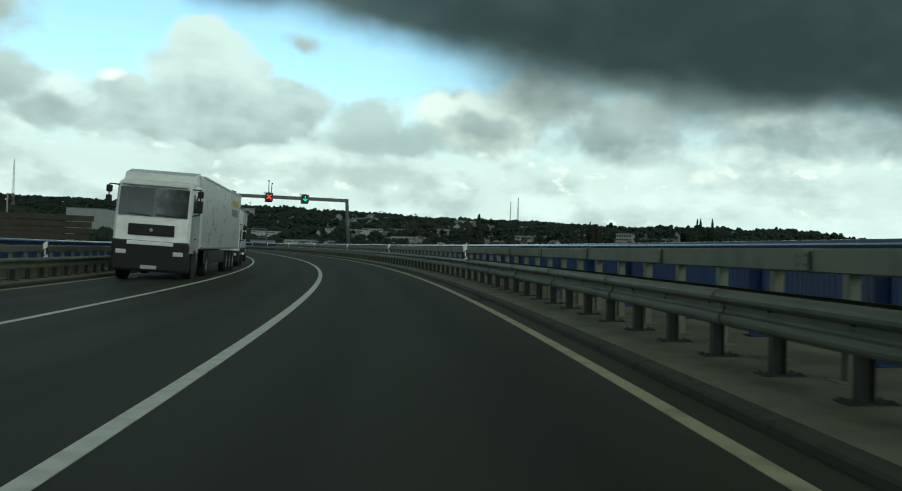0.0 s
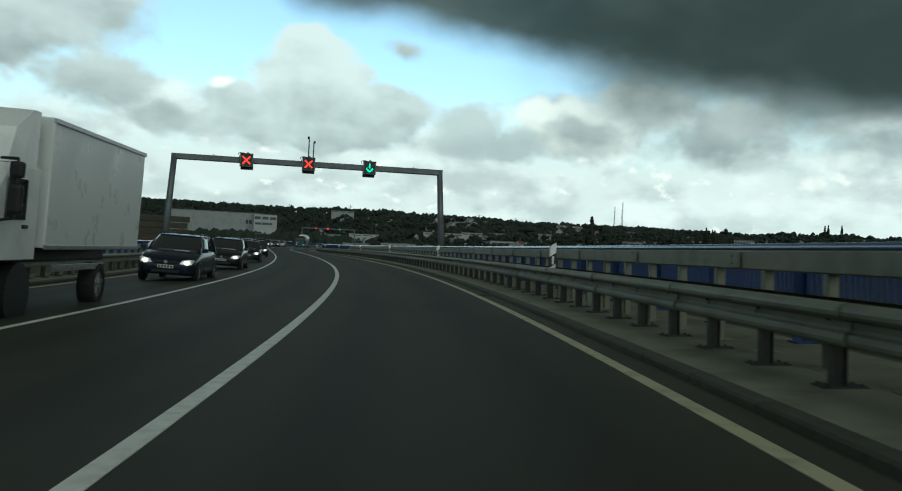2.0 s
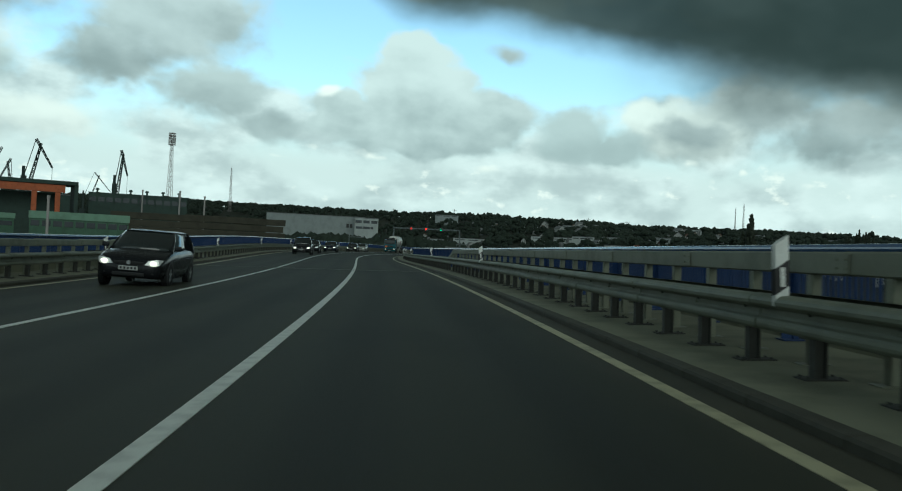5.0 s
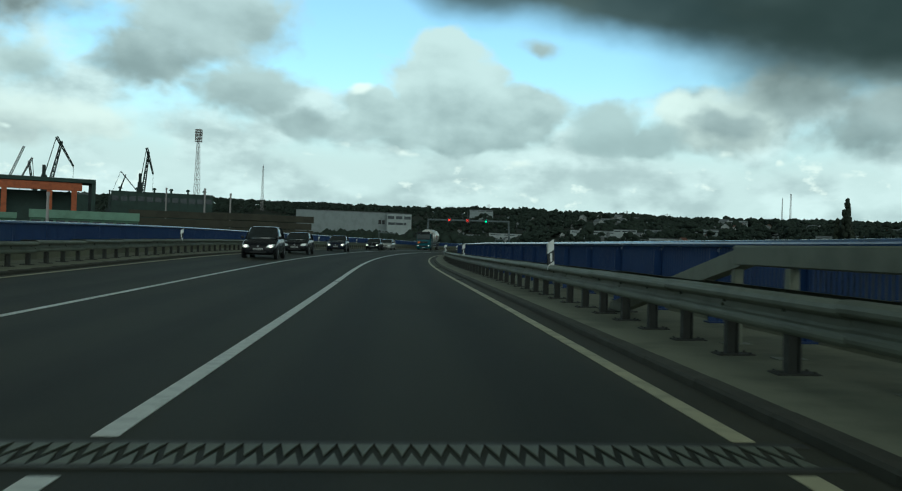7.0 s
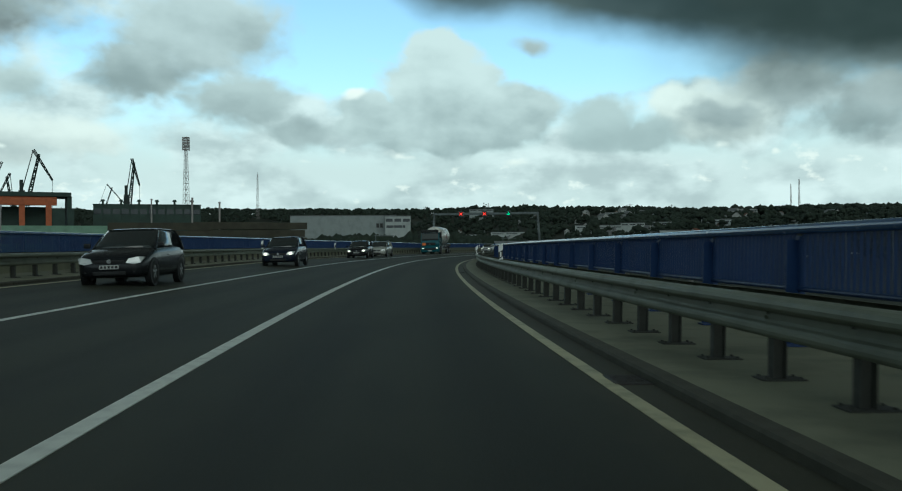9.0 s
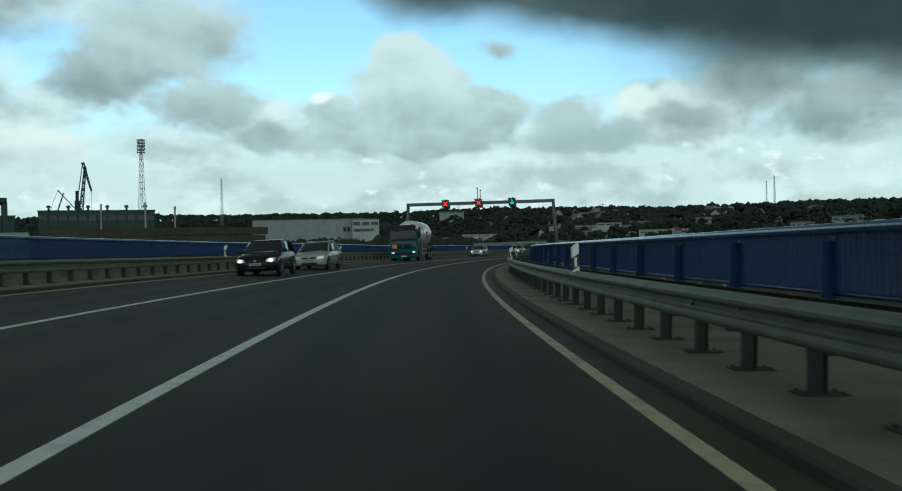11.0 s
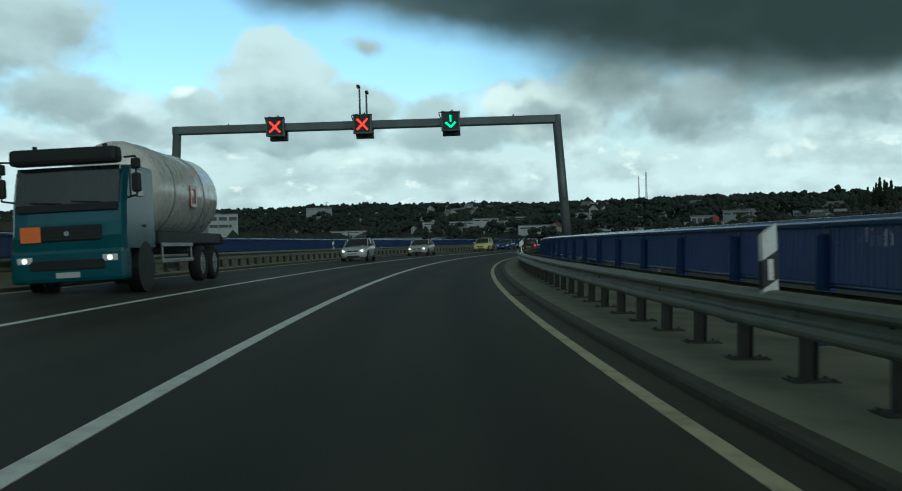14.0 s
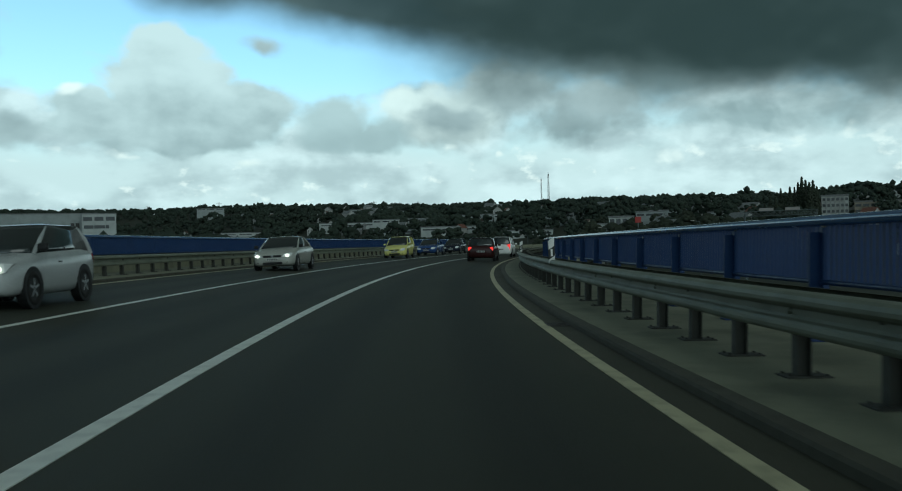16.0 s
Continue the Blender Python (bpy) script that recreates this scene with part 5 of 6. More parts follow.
for a, d, top in ((-11.0, 260, 4.4), (-6.2, 300, 3.2), (-16.5, 240, 5.2)):
    gx, gy = bearing(a, d, END)
    lp = thing("street_lamp", Matrix.Translation((gx, gy, GROUND_Z)), "grey street lamp with a curved arm", "street lamp", "street lamps")
    bm = bmesh.new()
    rod(bm, (0, 0, 0), (0, 0, top - GROUND_Z), 0.14, 0.08, 8)
    rod(bm, (0, 0, top - GROUND_Z), (-1.6, 0, top - GROUND_Z + 0.35), 0.06, 0.05, 8)
    part("pole", bm, M_GANTRY, lp)
    bm = bmesh.new()
    box(bm, 0.9, 0.35, 0.18, -1.9, 0, top - GROUND_Z + 0.36, 0.05)
    part("lantern", bm, M_MAST, lp)
# small gantry frames beyond the far railing
for a, d in ((19.2, 390), (12.0, 520)):
    gx, gy = bearing(a, d)
    fr = thing("overhead_line_mast", Matrix.Translation((gx, gy, GROUND_Z)) @ Matrix.Rotation(radians(a), 4, "Z"), "grey overhead line mast with a cross arm", "line mast", "overhead line masts")
    bm = bmesh.new()
    rod(bm, (0, 0, 0), (0, 0, 18), 0.22, 0.16, 8)
    part("pole", bm, M_GANTRY, fr)
    bm = bmesh.new()
    box(bm, 7.5, 0.25, 0.3, 3.2, 0, 17.6, 0.03)
    part("cross_arm", bm, M_GANTRY, fr)
# power pylons on the ridge
for a, d, hh in ((-6.0 + 13, 2100, 24), (12.5, 2300, 26), (16.6, 2450, 24), (3.2, 1700, 20), (0.5, 1600, 20), (-3.0, 1300, 16)):
    gx, gy = bearing(a, d, END)
    t = thing("power_pylon", place_on(gx, gy, radians(a)), "grey lattice power pylon on the ridge", "pylon", "power pylons")
    bm = bmesh.new()
    lattice(bm, (0, 0, 0), (0, 0, hh), 4.5, 0.8, 7, 0.22)
    part("tower", bm, M_MAST, t)
    for z in (hh * 0.72, hh * 0.88):
        bm = bmesh.new()
        rod(bm, (-6, 0, z), (6, 0, z), 0.3, 0.3, 4)
        part("arm", bm, M_MAST, t)


# ---- vehicles, standing in the lanes ----
M_GLASS = material("car_glass", (0.018, 0.023, 0.023), 0.06, 0, 0.1, 3)
M_GLASS.node_tree.nodes["Principled BSDF"].inputs["Specular IOR Level"].default_value = 0.75
M_TYRE = material("tyre_rubber", (0.012, 0.012, 0.012), 0.85, 0, 0.3, 40, 0.3, 8)
M_RIM = material("alloy_rim", (0.32, 0.33, 0.34), 0.35, 0.7, 0.2, 20, 0.3, 6)
M_TRIM = material("black_plastic_trim", (0.012, 0.013, 0.014), 0.55, 0, 0.3, 30, 0.3, 4)
# grey instead of white: the shade on the plates is put into the colour
M_PLATE = material("number_plate", (0.42, 0.43, 0.42), 0.5, 0, 0.2, 30)
M_LAMP_OFF = material("clear_lamp_glass", (0.60, 0.62, 0.62), 0.15, 0.2, 0.2, 20)
PAINTS = {n: material(n + "_car_paint", c, 0.22, mt, 0.12, 60, 0.3, 1.5) for n, c, mt in (
    ("black", (0.010, 0.011, 0.013), 0.0), ("dark_blue", (0.012, 0.017, 0.032), 0.2), ("silver", (0.44, 0.46, 0.46), 0.1), ("champagne", (0.38, 0.39, 0.355), 0.1),
    ("yellow", (0.62, 0.60, 0.20), 0.0), ("blue", (0.03, 0.07, 0.2), 0.2), ("white", (0.80, 0.82, 0.80), 0.0), ("teal", (0.009, 0.080, 0.100), 0.1), ("red_black", (0.035, 0.012, 0.012), 0.1))}

for m in (*PAINTS.values(), M_TRIM):
    m.node_tree.nodes["Principled BSDF"].inputs["Specular IOR Level"].default_value = 0.3


def wheel(parent, x, y, r, w):
    bm = bmesh.new()
    prof = [(r * 0.62, -w / 2), (r * 0.94, -w / 2), (r, -w * 0.32), (r, w * 0.32), (r * 0.94, w / 2), (r * 0.62, w / 2)]
    n = 24
    loft(bm, [[Vector((x + b, y + a * math.cos(k * math.tau / n), r + a * math.sin(k * math.tau / n))) for a, b in prof] for k in range(n + 1)], False)
    wl = part("wheel", bm, M_TYRE, parent, "", True)
    bm = bmesh.new()
    rod(bm, (x - w * 0.42, y, r), (x + w * 0.42, y, r), r * 0.63, r * 0.63, 20)
    for k in range(5):
        a = k * math.tau / 5
        box(bm, w * 1.0, r * 0.14, r * 0.5, 0, 0, r * 0.3, 0.005, Matrix.Translation((x, y, r)) @ Matrix.Rotation(a, 4, "X"))
    part("rim", bm, M_RIM, wl)


STYLES = {
    # length, half width, height, roof front, roof rear, glass rear foot, belt
    "hatch": (4.20, 0.88, 1.48, -1.85, -3.86, -4.12, 0.95),
    "old_hatch": (4.02, 0.85, 1.42, -2.00, -3.62, -3.92, 0.90),
    "wagon": (4.70, 0.90, 1.49, -1.98, -4.36, -4.62, 0.95),
    "saloon": (4.60, 0.89, 1.44, -1.98, -3.30, -4.10, 0.94),
    "mpv": (4.10, 0.87, 1.62, -1.75, -3.76, -4.02, 0.98),
    "small": (3.90, 0.84, 1.47, -1.72, -3.52, -3.82, 0.95),
}


def car(style, paint, s, u, label, oncoming=True, lights=True, yaw=0.0):
    """A passenger car with its nose at s. Front at the local origin, body behind it."""
    ln, hw, ht, rf, rr, gr, belt = STYLES[style]
    t = thing("car", road_pose(s, u, 0.004, (math.pi if oncoming else 0) + radians(yaw)), label, "car", "cars on the bridge")
    mat = PAINTS[paint]
    nose = 0.66 if style != "small" else 0.70
    hood = belt - 0.03
    st = [(0.012, 0.42, 0.42, nose - 0.20), (0.006, 0.62, 0.34, nose - 0.13), (-0.015, 0.73, 0.28, nose - 0.06), (-0.07, 0.83, 0.235, nose + 0.015), (-0.18, 0.91, 0.21, nose + 0.085), (-0.36, 0.955, 0.20, nose + 0.145), (-0.6, 0.985, 0.19, hood - 0.06), (-0.9, 1.0, 0.18, hood - 0.01), (-1.3, 1.0, 0.18, belt), (-1.9, 1.005, 0.18, belt + 0.01), (-ln * 0.62, 1.005, 0.18, belt + 0.03), (-ln * 0.82, 0.99, 0.19, belt + 0.05), (-ln + 0.3, 0.955, 0.21, belt + 0.03), (-ln + 0.12, 0.91, 0.24, belt - 0.02), (-ln + 0.03, 0.84, 0.29, belt - 0.12), (-ln, 0.74, 0.37, belt - 0.24)]
    bm = bmesh.new()
    rings = []
    for y, k, zb, zt in st:
        w = hw * k
        d = zt - zb
        half = [(w * 0.80, zb), (w * 0.93, zb + 0.06 * d), (w * 0.985, zb + 0.2 * d), (w, zb + 0.4 * d), (w, zb + 0.66 * d), (w * 0.985, zb + 0.82 * d), (w * 0.95, zb + 0.93 * d), (w * 0.86, zt), (w * 0.6, zt + 0.04 * d), (w * 0.3, zt + 0.055 * d)]
        rings.append([Vector((x, y, z)) for x, z in half] + [Vector((-x, y, z)) for x, z in half[::-1]])
    loft(bm, rings)
    body = part("body", bm, mat, t, "", True)
    # glasshouse: dark glass that curves in towards a painted roof
    yb = {"mpv": -0.84, "small": -0.80, "old_hatch": -1.10}.get(style, -0.92)
    foot = [(-0.91 * hw, yb - 0.22), (-0.78 * hw, yb - 0.05), (-0.45 * hw, yb + 0.06), (0.45 * hw, yb + 0.06), (0.78 * hw, yb - 0.05), (0.91 * hw, yb - 0.22), (0.91 * hw, gr + 0.2), (0.78 * hw, gr + 0.04), (-0.78 * hw, gr + 0.04), (-0.91 * hw, gr + 0.2)]
    top = [(-0.71 * hw, rf - 0.20), (-0.62 * hw, rf - 0.07), (-0.34 * hw, rf), (0.34 * hw, rf), (0.62 * hw, rf - 0.07), (0.71 * hw, rf - 0.20), (0.70 * hw, rr + 0.16), (0.60 * hw, rr + 0.03), (-0.60 * hw, rr + 0.03), (-0.70 * hw, rr + 0.16)]

    def cabin_ring(f):
        g, z = f**1.35, belt - 0.06 + (ht - belt + 0.06) * (1 - (1 - f) ** 1.12)
        return [Vector((p[0] + (q[0] - p[0]) * g, p[1] + (q[1] - p[1]) * f, z)) for p, q in zip(foot, top)]

    bm = bmesh.new()
    loft(bm, [cabin_ring(f) for f in (0, 0.3, 0.55, 0.75, 0.9)])
    part("glasshouse", bm, M_GLASS, t, "dark tinted windows", True)
    bm = bmesh.new()
    mid = Vector((0, (rf + rr) / 2, 0))
    cap = cabin_ring(0.88)
    loft(bm, [[mid + (p - mid) * 1.012 for p in cap], [Vector((p.x, p.y, ht - 0.045)) for p in cabin_ring(0.97)], [Vector((p.x * 0.86, mid.y + (p.y - mid.y) * 0.9, ht - 0.012)) for p in cabin_ring(1)], [Vector((p.x * 0.5, mid.y + (p.y - mid.y) * 0.6, ht)) for p in cabin_ring(1)]])
    part("roof", bm, mat, t, "", True)
    foot, top = [foot[0], foot[2], foot[3], foot[5], foot[6], foot[7]], [top[0], top[2], top[3], top[5], top[6], top[7]]
    for sx in (-1, 1):
        for (fx, fy), (tx, ty), r in ((foot[3], top[3], 0.04), (foot[4], top[4], 0.055)):
            bm = bmesh.new()
            half = (sx * (fx + tx) / 2 * 1.035, (fy + ty) / 2, (belt + ht) / 2 - 0.03)
            rod(bm, (sx * fx, fy, belt - 0.06), half, r, r, 8)
            rod(bm, half, (sx * tx, ty, ht - 0.07), r, r * 0.9, 8)
            part("pillar", bm, mat, t)
        f = 0.52
        bm = bmesh.new()
        rod(bm, (sx * 0.91 * hw, yb + (gr - yb) * f, belt - 0.05), (sx * 0.70 * hw, rf + (rr - rf) * 0.42, ht - 0.1), 0.03, 0.03, 6)
        part("pillar", bm, M_TRIM, t)
        bm = bmesh.new()
        box(bm, 0.18, 0.09, 0.13, sx * (hw + 0.07), yb - 0.28, belt + 0.07, 0.035)
        part("mirror", bm, mat if paint not in ("silver", "champagne") else M_TRIM, t)
        for y in (-0.82, -ln + 0.80):
            bm = bmesh.new()
            rod(bm, (sx * (hw - 0.16), y, 0.32), (sx * (hw + 0.004), y, 0.32), 0.37, 0.37, 24)
            part("wheel_arch", bm, M_TRIM, t)
            wheel(t, sx * (hw - 0.085), y, 0.31, 0.19)
        LAMP_CORNERS = ((0.46, -0.02, nose - 0.09), (0.70, -0.03, nose - 0.125), (0.86, -0.085, nose - 0.09), (0.935, -0.235, nose + 0.045), (0.80, -0.13, nose + 0.06), (0.55, -0.06, nose + 0.02))
        bm = bmesh.new()
        loft(bm, [[Vector((sx * x * hw, y, z)) for x, y, z in LAMP_CORNERS], [Vector((sx * x * hw * 0.99, y - 0.14, z)) for x, y, z in LAMP_CORNERS]])
        for v in bm.verts:
            v.co.y += 0.045
        lamp = part("headlight", bm, M_LAMP_OFF, t)
        if lights and oncoming:
            bm = bmesh.new()
            bmesh.ops.create_uvsphere(bm, u_segments=10, v_segments=6, radius=0.055, matrix=Matrix.Translation((sx * 0.70 * hw, 0.005, nose - 0.04)) @ Matrix.Diagonal((1.6, 0.9, 1.0, 1)))
            part("bulb", bm, M_HEAD, lamp)
        bm = bmesh.new()
        box(bm, 0.2, 0.1, 0.22 if style != "mpv" else 0.42, sx * 0.76 * hw, -ln + 0.07, belt - 0.17, 0.03)
        part("tail_light", bm, M_TAIL if not oncoming else M_RED_GLASS, t)
        bm = bmesh.new()
        box(bm, 0.014, 0.16, 0.03, sx * (hw + 0.004), -ln * 0.5, belt - 0.2, 0.006)
        part("door_handle", bm, M_TRIM, t)
    bm = bmesh.new()
    box(bm, hw * 0.84, 0.05, 0.085, 0, 0.008, nose - 0.06, 0.02)
    part("grille", bm, M_TRIM, t)
    bm = bmesh.new()
    rod(bm, (0, 0.02, nose - 0.05), (0, 0.045, nose - 0.05), 0.055, 0.05, 14)
    part("badge", bm, M_RIM, t)
    bm = bmesh.new()
    box(bm, hw * 0.92, 0.06, 0.10, 0, 0.0, 0.315, 0.025)
    part("air_intake", bm, M_TRIM, t)
    for sx in (-1, 1):
        bm = bmesh.new()
        box(bm, 0.13, 0.05, 0.05, sx * hw * 0.64, -0.03, 0.345, 0.015)
        part("fog_lamp_recess", bm, M_TRIM, t)
        if style == "wagon":
            bm = bmesh.new()
            rod(bm, (sx * 0.66 * hw, rf - 0.35, ht + 0.035), (sx * 0.64 * hw, rr + 0.1, ht + 0.035), 0.018, 0.018, 6)
            for y in (rf - 0.4, (rf + rr) / 2, rr + 0.15):
                rod(bm, (sx * 0.65 * hw, y, ht - 0.06), (sx * 0.65 * hw, y, ht + 0.04), 0.02, 0.016, 6)
            part("roof_rail", bm, M_RIM if paint == "champagne" else M_TRIM, t)
    for y, z in ((0.035, 0.47), (-ln - 0.02, 0.62)):
        bm = bmesh.new()
        box(bm, 0.48, 0.02, 0.10, 0, y, z, 0.004)
        pl = part("number_plate", bm, M_PLATE, t)
        for k in range(5):
            bm = bmesh.new()
            box(bm, 0.055, 0.006, 0.06, -0.18 + k * 0.09, y + (0.011 if y > 0 else -0.011), z)
            part("bar", bm, M_TRIM, pl)
    return t


M_RED_GLASS = material("red_lamp_glass", (0.25, 0.01, 0.01), 0.2, 0, 0.2, 20)


M_HAZARD = material("orange_plate", (0.75, 0.16, 0.02), 0.5, 0, 0.2, 20)


M_CARGO = material("cargo_panel", (0.66, 0.69, 0.68), 0.35, 0, 0.05, 2, 0.12, 0.12)
M_LIVERY = [material("yellow_livery", (0.60, 0.50, 0.05), 0.5, 0, 0.1, 8), material("grey_livery", (0.22, 0.24, 0.25), 0.5, 0, 0.1, 8)]


def truck(kind, paint, s, u, label):
    """A lorry facing the camera: cab, windscreen, bumper, lamps, cargo body and wheels."""
    w, ch, cl, body_l, body_h = {"semi": (2.5, 3.36, 2.2, 13.2, 3.75), "box": (2.2, 2.42, 1.75, 5.6, 3.25), "tank": (2.5, 2.85, 2.0, 6.6, 3.3)}[kind]
    t = thing("lorry", road_pose(s, u, 0.004, math.pi), label, "lorry", "lorries on the bridge")
    mat, hw = PAINTS[paint], w / 2
    bm = bmesh.new()
    prof = [(0.02, 0.95), (0.04, 1.25), (-0.02, 1.55), (-0.06, 1.95), (-0.26, ch - 0.25), (-0.50, ch - 0.04), (-0.8, ch), (-cl, ch), (-cl, 0.95)]
    rows = []
    for x, k in ((-hw, 0.14), (-hw * 0.93, 0.03), (-hw * 0.7, 0.0), (hw * 0.7, 0.0), (hw * 0.93, 0.03), (hw, 0.14)):
        rows.append([Vector((x, y - (k if y > -1 else 0), z - (k * 0.5 if z > ch - 0.1 else 0))) for y, z in prof])
    loft(bm, rows)
    cab = part("cab", bm, mat, t)
    z0, z1 = {"semi": (2.12, 3.08), "box": (1.42, ch - 0.22), "tank": (1.95, 2.78)}[kind]
    bm = bmesh.new()
    y0, y1 = {"semi": (-0.07, -0.25), "box": (-0.03, -0.30), "tank": (-0.05, -0.27)}[kind]
    loft(bm, [[Vector((x, y + 0.035 - 0.02 * abs(x), z)) for y, z in ((y0, z0), (y1 + 0.03, z1), (y1 - 0.05, z1), (y0 - 0.08, z0))] for x in (-hw * 0.9, -hw * 0.6, 0, hw * 0.6, hw * 0.9)])
    part("windscreen", bm, M_GLASS, cab, "dark windscreen")
    bm = bmesh.new()
    if kind == "tank":
        box(bm, w * 0.94, 0.42, 0.36, 0, -0.12, z1 + 0.22, 0.1)
        box(bm, hw * 1.75, 0.05, 0.17, 0, 0.0, z0 - 0.07, 0.02)
    else:
        box(bm, hw * 1.75, 0.2, 0.12, 0, -0.2, z1 + 0.12, 0.05)
    part("sun_visor", bm, mat if kind != "tank" else M_TRIM, cab, "" if kind != "tank" else "black sun visor")
    gz, gh = {"semi": (1.66, 0.38), "box": (1.12, 0.2), "tank": (1.32, 0.34)}[kind]
    bm = bmesh.new()
    box(bm, hw * 1.2, 0.07, gh, 0, 0.025, gz, 0.03)
    gr = part("grille", bm, M_TRIM, cab)
    for k in range(4):
        bm = bmesh.new()
        box(bm, hw * 1.14, 0.03, 0.014, 0, 0.058, gz - gh * 0.36 + gh * 0.24 * k, 0.004)
        part("slat", bm, M_IRON, gr)
    bm = bmesh.new()
    rod(bm, (0, 0.05, gz), (0, 0.075, gz), 0.06, 0.055, 14)
    part("badge", bm, M_RIM, gr)
    bz, bh = {"semi": (0.79, 1.04), "box": (0.66, 0.62), "tank": (0.62, 0.72)}[kind]
    bm = bmesh.new()
    box(bm, w * 1.0, 0.46, bh, 0, -0.15, bz, 0.09)
    bumper = part("bumper", bm, M_TRIM if kind != "tank" else PAINTS["teal"], t)
    if kind == "semi":
        bm = bmesh.new()
        box(bm, hw * 1.2, 0.04, 0.13, 0, 0.085, 1.22, 0.03)
        part("bumper_strip", bm, PAINTS["white"], bumper, "white strip over the dark bumper")
    elif kind == "tank":
        bm = bmesh.new()
        box(bm, hw * 1.3, 0.05, 0.22, 0, 0.075, 0.64, 0.02)
        part("air_intake", bm, M_TRIM, bumper)
        bm = bmesh.new()
        box(bm, 0.44, 0.02, 0.34, hw * 0.62, 0.075, 1.32, 0.006)
        part("hazard_plate", bm, M_HAZARD, cab, "plain orange hazard plate")
        for x in (-0.8, 0.75):
            bm = bmesh.new()
            rod(bm, (x, -0.3, 3.14), (x, -0.3, 3.27), 0.06, 0.05, 10)
            part("beacon", bm, M_TRIM, cab)
    for x in (-0.45, 0.45):
        bm = bmesh.new()
        rod(bm, (x - 0.35, 0.045 + y0, z0 + 0.02), (x + 0.35, 0.035 + y0, z0 + 0.07), 0.014, 0.012, 6)
        part("wiper", bm, M_TRIM, cab)
    for sx in (-1, 1):
        bm = bmesh.new()
        box(bm, 0.34, 0.06, 0.15, sx * hw * 0.74, 0.07, 0.90 if kind == "semi" else 0.76, 0.03)
        lamp = part("headlight", bm, M_LAMP_OFF, t)
        if kind == "tank":
            bm = bmesh.new()
            bmesh.ops.create_uvsphere(bm, u_segments=10, v_segments=6, radius=0.06, matrix=Matrix.Translation((sx * hw * 0.74, 0.085, 0.76)))
            part("bulb", bm, M_HEAD, lamp)
        bm = bmesh.new()
        box(bm, 0.05, 0.75, 0.62, sx * (hw + 0.003), -0.85, (z0 + z1) / 2 + 0.05, 0.02)
        part("side_window", bm, M_GLASS, cab)
        bm = bmesh.new()
        box(bm, 0.2, 0.14, 0.42, sx * (hw + 0.24), -0.2, z0 + 0.42, 0.05)
        box(bm, 0.2, 0.14, 0.24, sx * (hw + 0.24), -0.2, z0 + 0.84, 0.05)
        rod(bm, (sx * (hw - 0.05), -0.32, z0 + 1.0), (sx * (hw + 0.24), -0.2, z0 + 1.0), 0.022, 0.022, 6)
        rod(bm, (sx * (hw - 0.05), -0.32, z0 + 0.1), (sx * (hw + 0.24), -0.2, z0 + 0.15), 0.022, 0.022, 6)
        rod(bm, (sx * (hw + 0.24), -0.2, z0 + 0.15), (sx * (hw + 0.24), -0.2, z0 + 1.0), 0.022, 0.022, 6)
        part("mirror", bm, M_TRIM, cab)
        bm = bmesh.new()
        box(bm, 0.03, 0.2, 0.06, sx * (hw + 0.012), -1.25, 1.45, 0.01)
        part("door_handle", bm, M_TRIM, cab)
    bm = bmesh.new()
    box(bm, 0.52, 0.02, 0.12, 0, 0.085, 0.42, 0.004)
    part("number_plate", bm, M_PLATE, bumper)
    cy = -cl - 0.35
    bm = bmesh.new()
    box(bm, 0.9, body_l + cl - 0.6, 0.26, 0, -0.8 - (body_l + cl - 0.6) / 2, 0.95, 0.03)
    part("chassis", bm, M_TRIM, t)
    if kind == "tank":
        n, tank = 28, bmesh.new()
        yy = [(0.0, 0.25), (-0.12, 0.7), (-0.35, 0.92), (-0.7, 1.0), (-body_l + 0.7, 1.0), (-body_l + 0.3, 0.9), (-body_l + 0.08, 0.6), (-body_l, 0.25)]
        loft(tank, [[Vector((1.2 * k * math.cos(a * math.tau / n), cy + y, 2.44 + 1.24 * k * math.sin(a * math.tau / n))) for a in range(n)] for y, k in yy])
        tk = part("tank", tank, PAINTS["champagne_white"], t, "pale cream cylindrical tank", True)
        for y in (-1.6, -4.4):
            bm = bmesh.new()
            rg = [[Vector(((1.2 + q) * math.cos(a * math.tau / n), cy + y + d, 2.44 + (1.24 + q) * math.sin(a * math.tau / n))) for d, q in ((-0.05, 0.0), (-0.05, 0.02), (0.05, 0.02), (0.05, 0.0))] for a in range(n + 1)]
            loft(bm, rg, False)
            part("band", bm, M_RIM, tk)
        for x in (-1.21,):
            for z, sz, yb, sy in ((2.35, 0.55, -3.0, 0.1), (2.35, 0.55, -3.5, 0.1), (2.6, 0.1, -3.25, 0.5), (2.1, 0.1, -3.25, 0.5)):
                bm = bmesh.new()
                box(bm, 0.03, sy, sz, x + 0.0, cy + yb, z, 0.004)
                part("emblem_bar", bm, M_RED_GLASS, tk, "plain red emblem bar")
        for sx in (-1, 1):
            for z in (0.62, 1.02):
                bm = bmesh.new()
                box(bm, 0.05, 2.7, 0.1, sx * 1.17, -4.05, z, 0.015)
                part("side_guard", bm, M_RIM, t, "pale side guard rail")
            for y in (-2.8, -5.3):
                bm = bmesh.new()
                box(bm, 0.05, 0.08, 0.5, sx * 1.15, y, 0.82, 0.01)
                part("guard_post", bm, M_RIM, t)
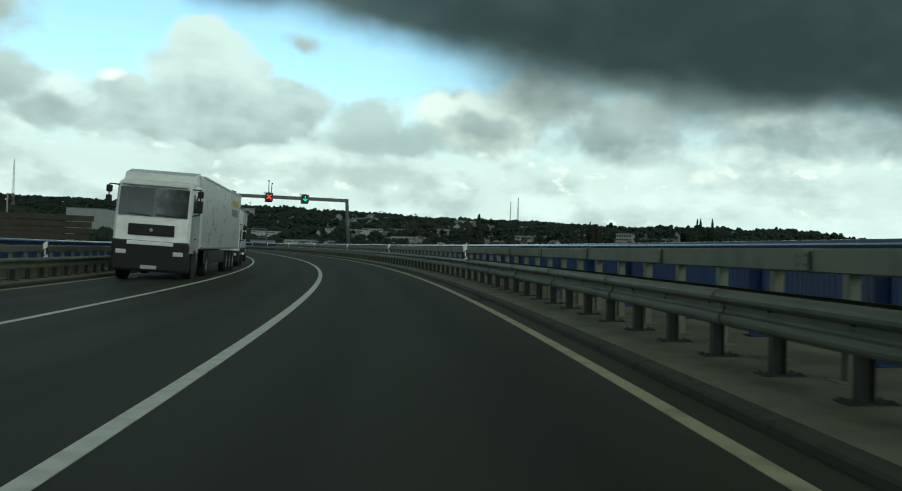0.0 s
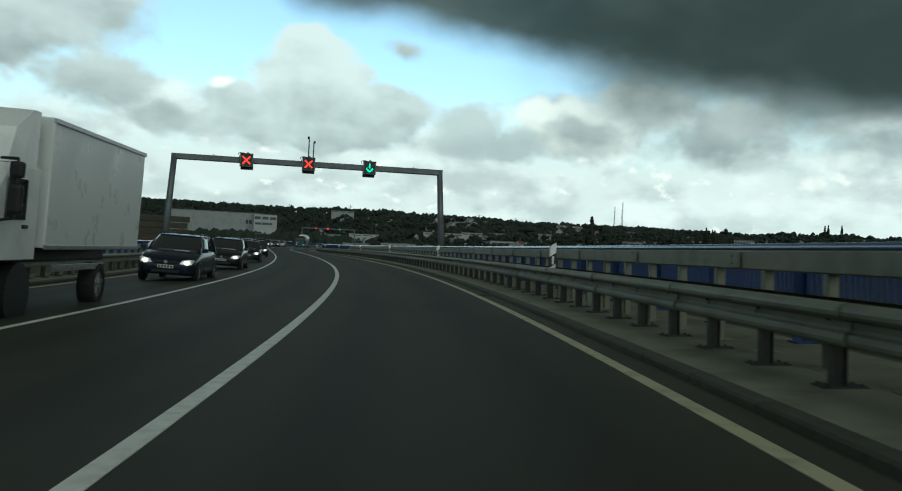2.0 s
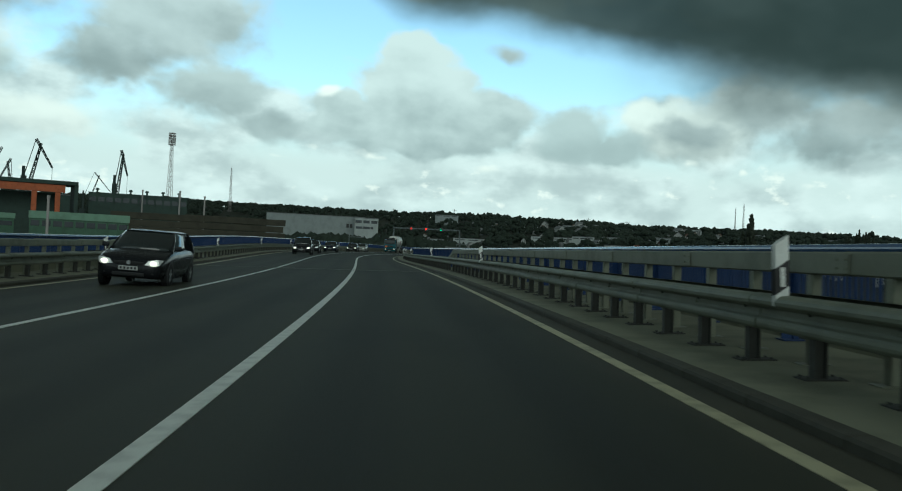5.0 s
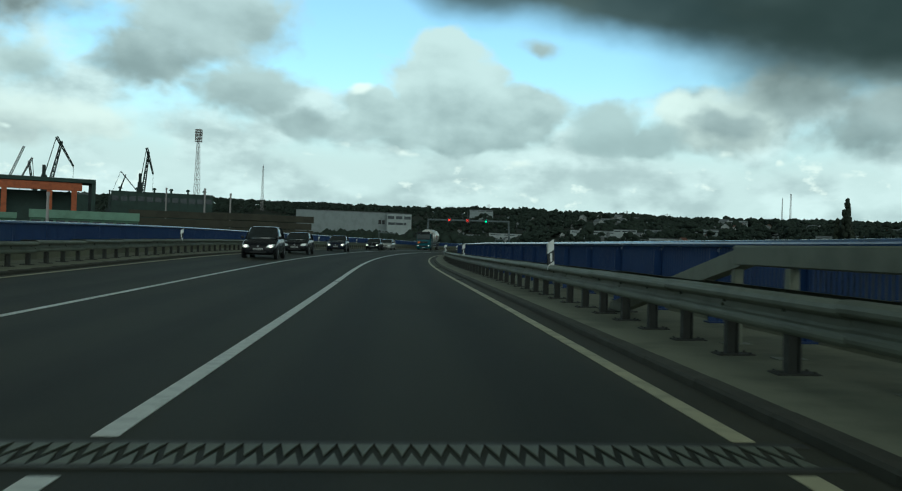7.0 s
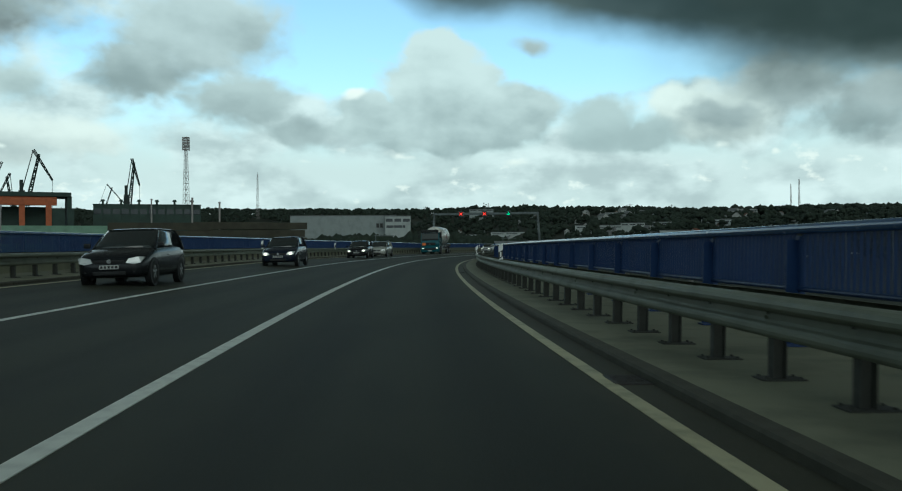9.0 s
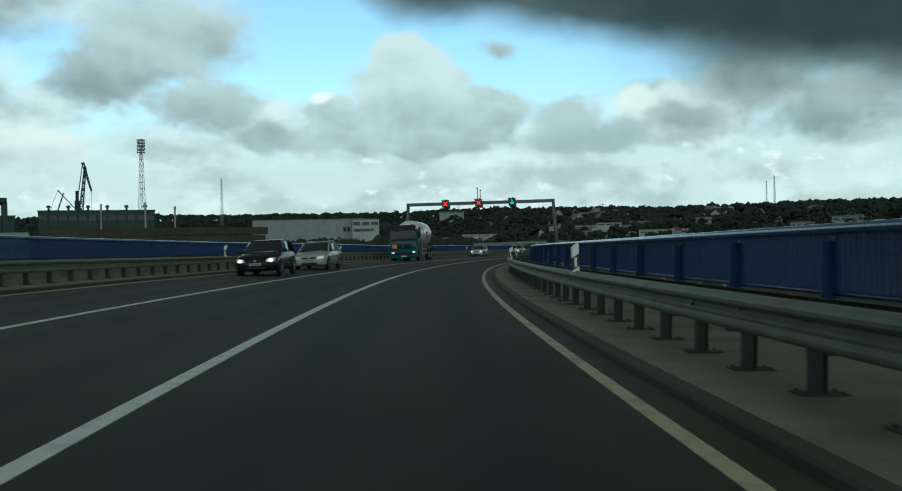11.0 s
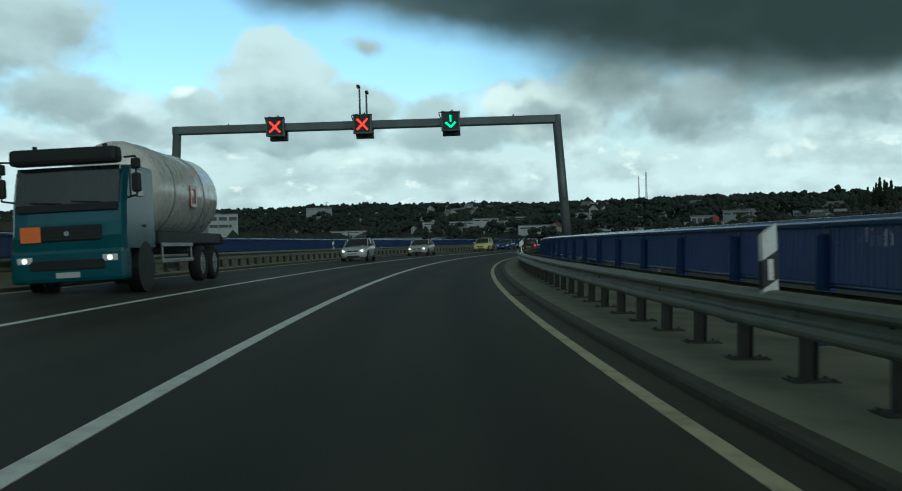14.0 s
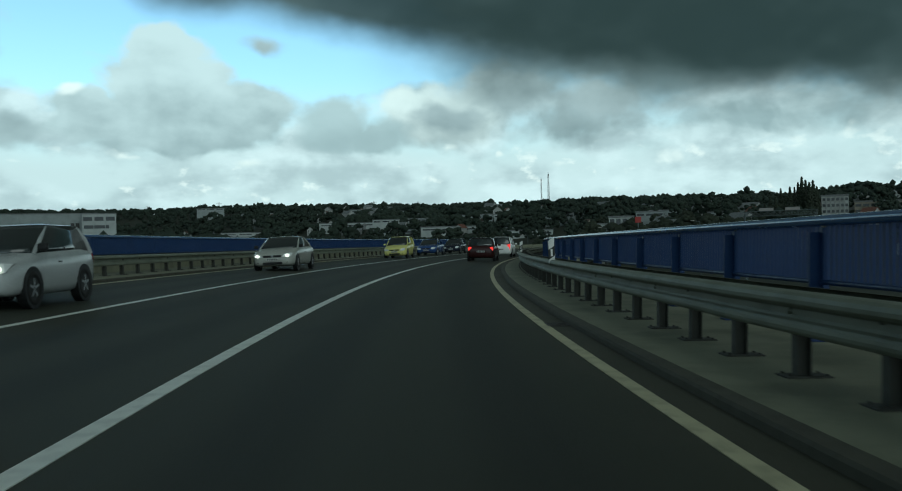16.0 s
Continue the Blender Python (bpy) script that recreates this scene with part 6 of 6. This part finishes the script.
        bm = bmesh.new()
        box(bm, 2.3, body_l - 0.4, 0.32, 0, cy - body_l / 2, 1.2, 0.04)
        part("tank_cradle", bm, M_TRIM, t)
        bm = bmesh.new()
        box(bm, 2.4, 0.1, 0.25, 0, cy - body_l + 0.3, 1.15, 0.02)
        part("rear_bar", bm, M_TRIM, t)
    else:
        bm = bmesh.new()
        box(bm, w + 0.05, body_l, body_h - 1.12, 0, cy - body_l / 2, 1.12 + (body_h - 1.12) / 2, 0.03)
        bx = part("cargo_box", bm, M_CARGO, t, "white smooth-sided cargo body")
        if kind == "semi":
            # the trailer's lettering, as plain slanted bars in its colours
            for row, (z, mat, word) in enumerate(((3.22, M_LIVERY[0], "plain yellow livery bar"), (2.78, M_LIVERY[1], "plain grey livery bar"))):
                for k in range(6):
                    bm = bmesh.new()
                    loft(bm, [[Vector((-hw - 0.026 - d, cy - body_l + 3.9 - 0.46 * k - 0.12 * row + sh + e, z + dz)) for e, dz, sh in ((0, -0.16, -0.05), (-0.34, -0.16, -0.05), (-0.34, 0.16, 0.05), (0, 0.16, 0.05))] for d in (0.0, 0.006)])
                    part("livery_bar", bm, mat, bx, word)
        for x in (-hw - 0.03, hw + 0.03):
            for z in (1.14, body_h - 0.05):
                bm = bmesh.new()
                box(bm, 0.05, body_l + 0.02, 0.08, x, cy - body_l / 2, z, 0.01)
                part("edge_rail", bm, M_RIM, bx)
        bm = bmesh.new()
        yb = -0.75 if kind == "semi" else -0.6
        top = min(body_h + 0.03, ch + 0.85)
        loft(bm, [[Vector((x, y, z)) for y, z in ((yb, ch - 0.03), (yb - 0.25, ch + (top - ch) * 0.6), (-cl * 0.85, top), (-cl, top), (-cl, ch - 0.03))] for x in (-hw * 0.93, -hw * 0.8, hw * 0.8, hw * 0.93)])
        part("wind_deflector", bm, PAINTS["white"], cab)
        for sx in (-1, 1):
            bm = bmesh.new()
            box(bm, 0.04, body_l * 0.5, 0.5 if kind == "semi" else 0.12, sx * (hw - 0.05), cy - body_l * 0.36, 0.78, 0.01)
            part("side_guard", bm, M_RIM if kind == "box" else M_TRIM, t)
    axles = {"semi": (-1.35, -4.9, -11.6, -12.9, -14.2), "box": (-1.2, -5.3), "tank": (-1.3, -6.2, -7.5)}[kind]
    r = 0.5 if kind != "box" else 0.42
    for y in axles:
        for sx in (-1, 1):
            wheel(t, sx * (hw - 0.17), y, r, 0.3)
    for sx in (-1, 1):
        bm = bmesh.new()
        rod(bm, (sx * (hw - 0.3), axles[0], r), (sx * (hw + 0.002), axles[0], r), r * 1.16, r * 1.16, 24)
        part("wheel_arch", bm, M_TRIM, t)
    return t


PAINTS["champagne_white"] = material("tank_paint", (0.72, 0.71, 0.66), 0.3, 0.1, 0.06, 3, 0.12, 0.5, coat=0.3)
FAR = -7.45
truck("semi", "white", 32.0, FAR, "white articulated lorry with a smooth white box trailer")
truck("box", "white", 53.0, -7.2, "white box lorry with a roof air deflector")
car("wagon", "dark_blue", 69.0, -7.0, "dark blue estate car with roof rails and lit headlights")
car("wagon", "black", 83.5, -7.1, "black estate car with a chrome grille and lit headlights")
car("old_hatch", "dark_blue", 101.0, -7.1, "dark blue older hatchback with lit headlights")
car("hatch", "black", 125.0, -7.1, "black hatchback with lit headlights")
car("mpv", "black", 186.5, -6.9, "dark small van with lit headlights")
car("hatch", "black", 203.5, -7.3, "black five-door hatchback, lamps unlit", True, False)
car("hatch", "dark_blue", 226.0, -7.0, "dark blue hatchback in the far lane")
car("hatch", "black", 257.0, -7.3, "glossy black hatchback with lit headlights")
car("wagon", "champagne", 268.5, -7.5, "silver-beige estate car with roof rails, lamps unlit", True, False)
truck("tank", "teal", 301.5, -7.7, "teal tanker lorry with a cream cylindrical tank")
car("small", "silver", 338.5, -7.4, "silver small hatchback with lit headlights")
car("saloon", "champagne", 361.0, -7.2, "champagne saloon car with lit headlights")
car("mpv", "yellow", 391.0, -7.0, "pale yellow compact van, lamps unlit", True, False)
car("saloon", "blue", 403.0, -6.9, "blue saloon car, lamps unlit", True, False)
car("hatch", "dark_blue", 413.5, -6.8, "dark hatchback far along the lane", True, False)
car("hatch", "red_black", 385.0, 0.35, "dark hatchback with red tail lights, seen from behind", False)
car("mpv", "white", 401.0, 0.3, "white van seen from behind in the own lane", False)
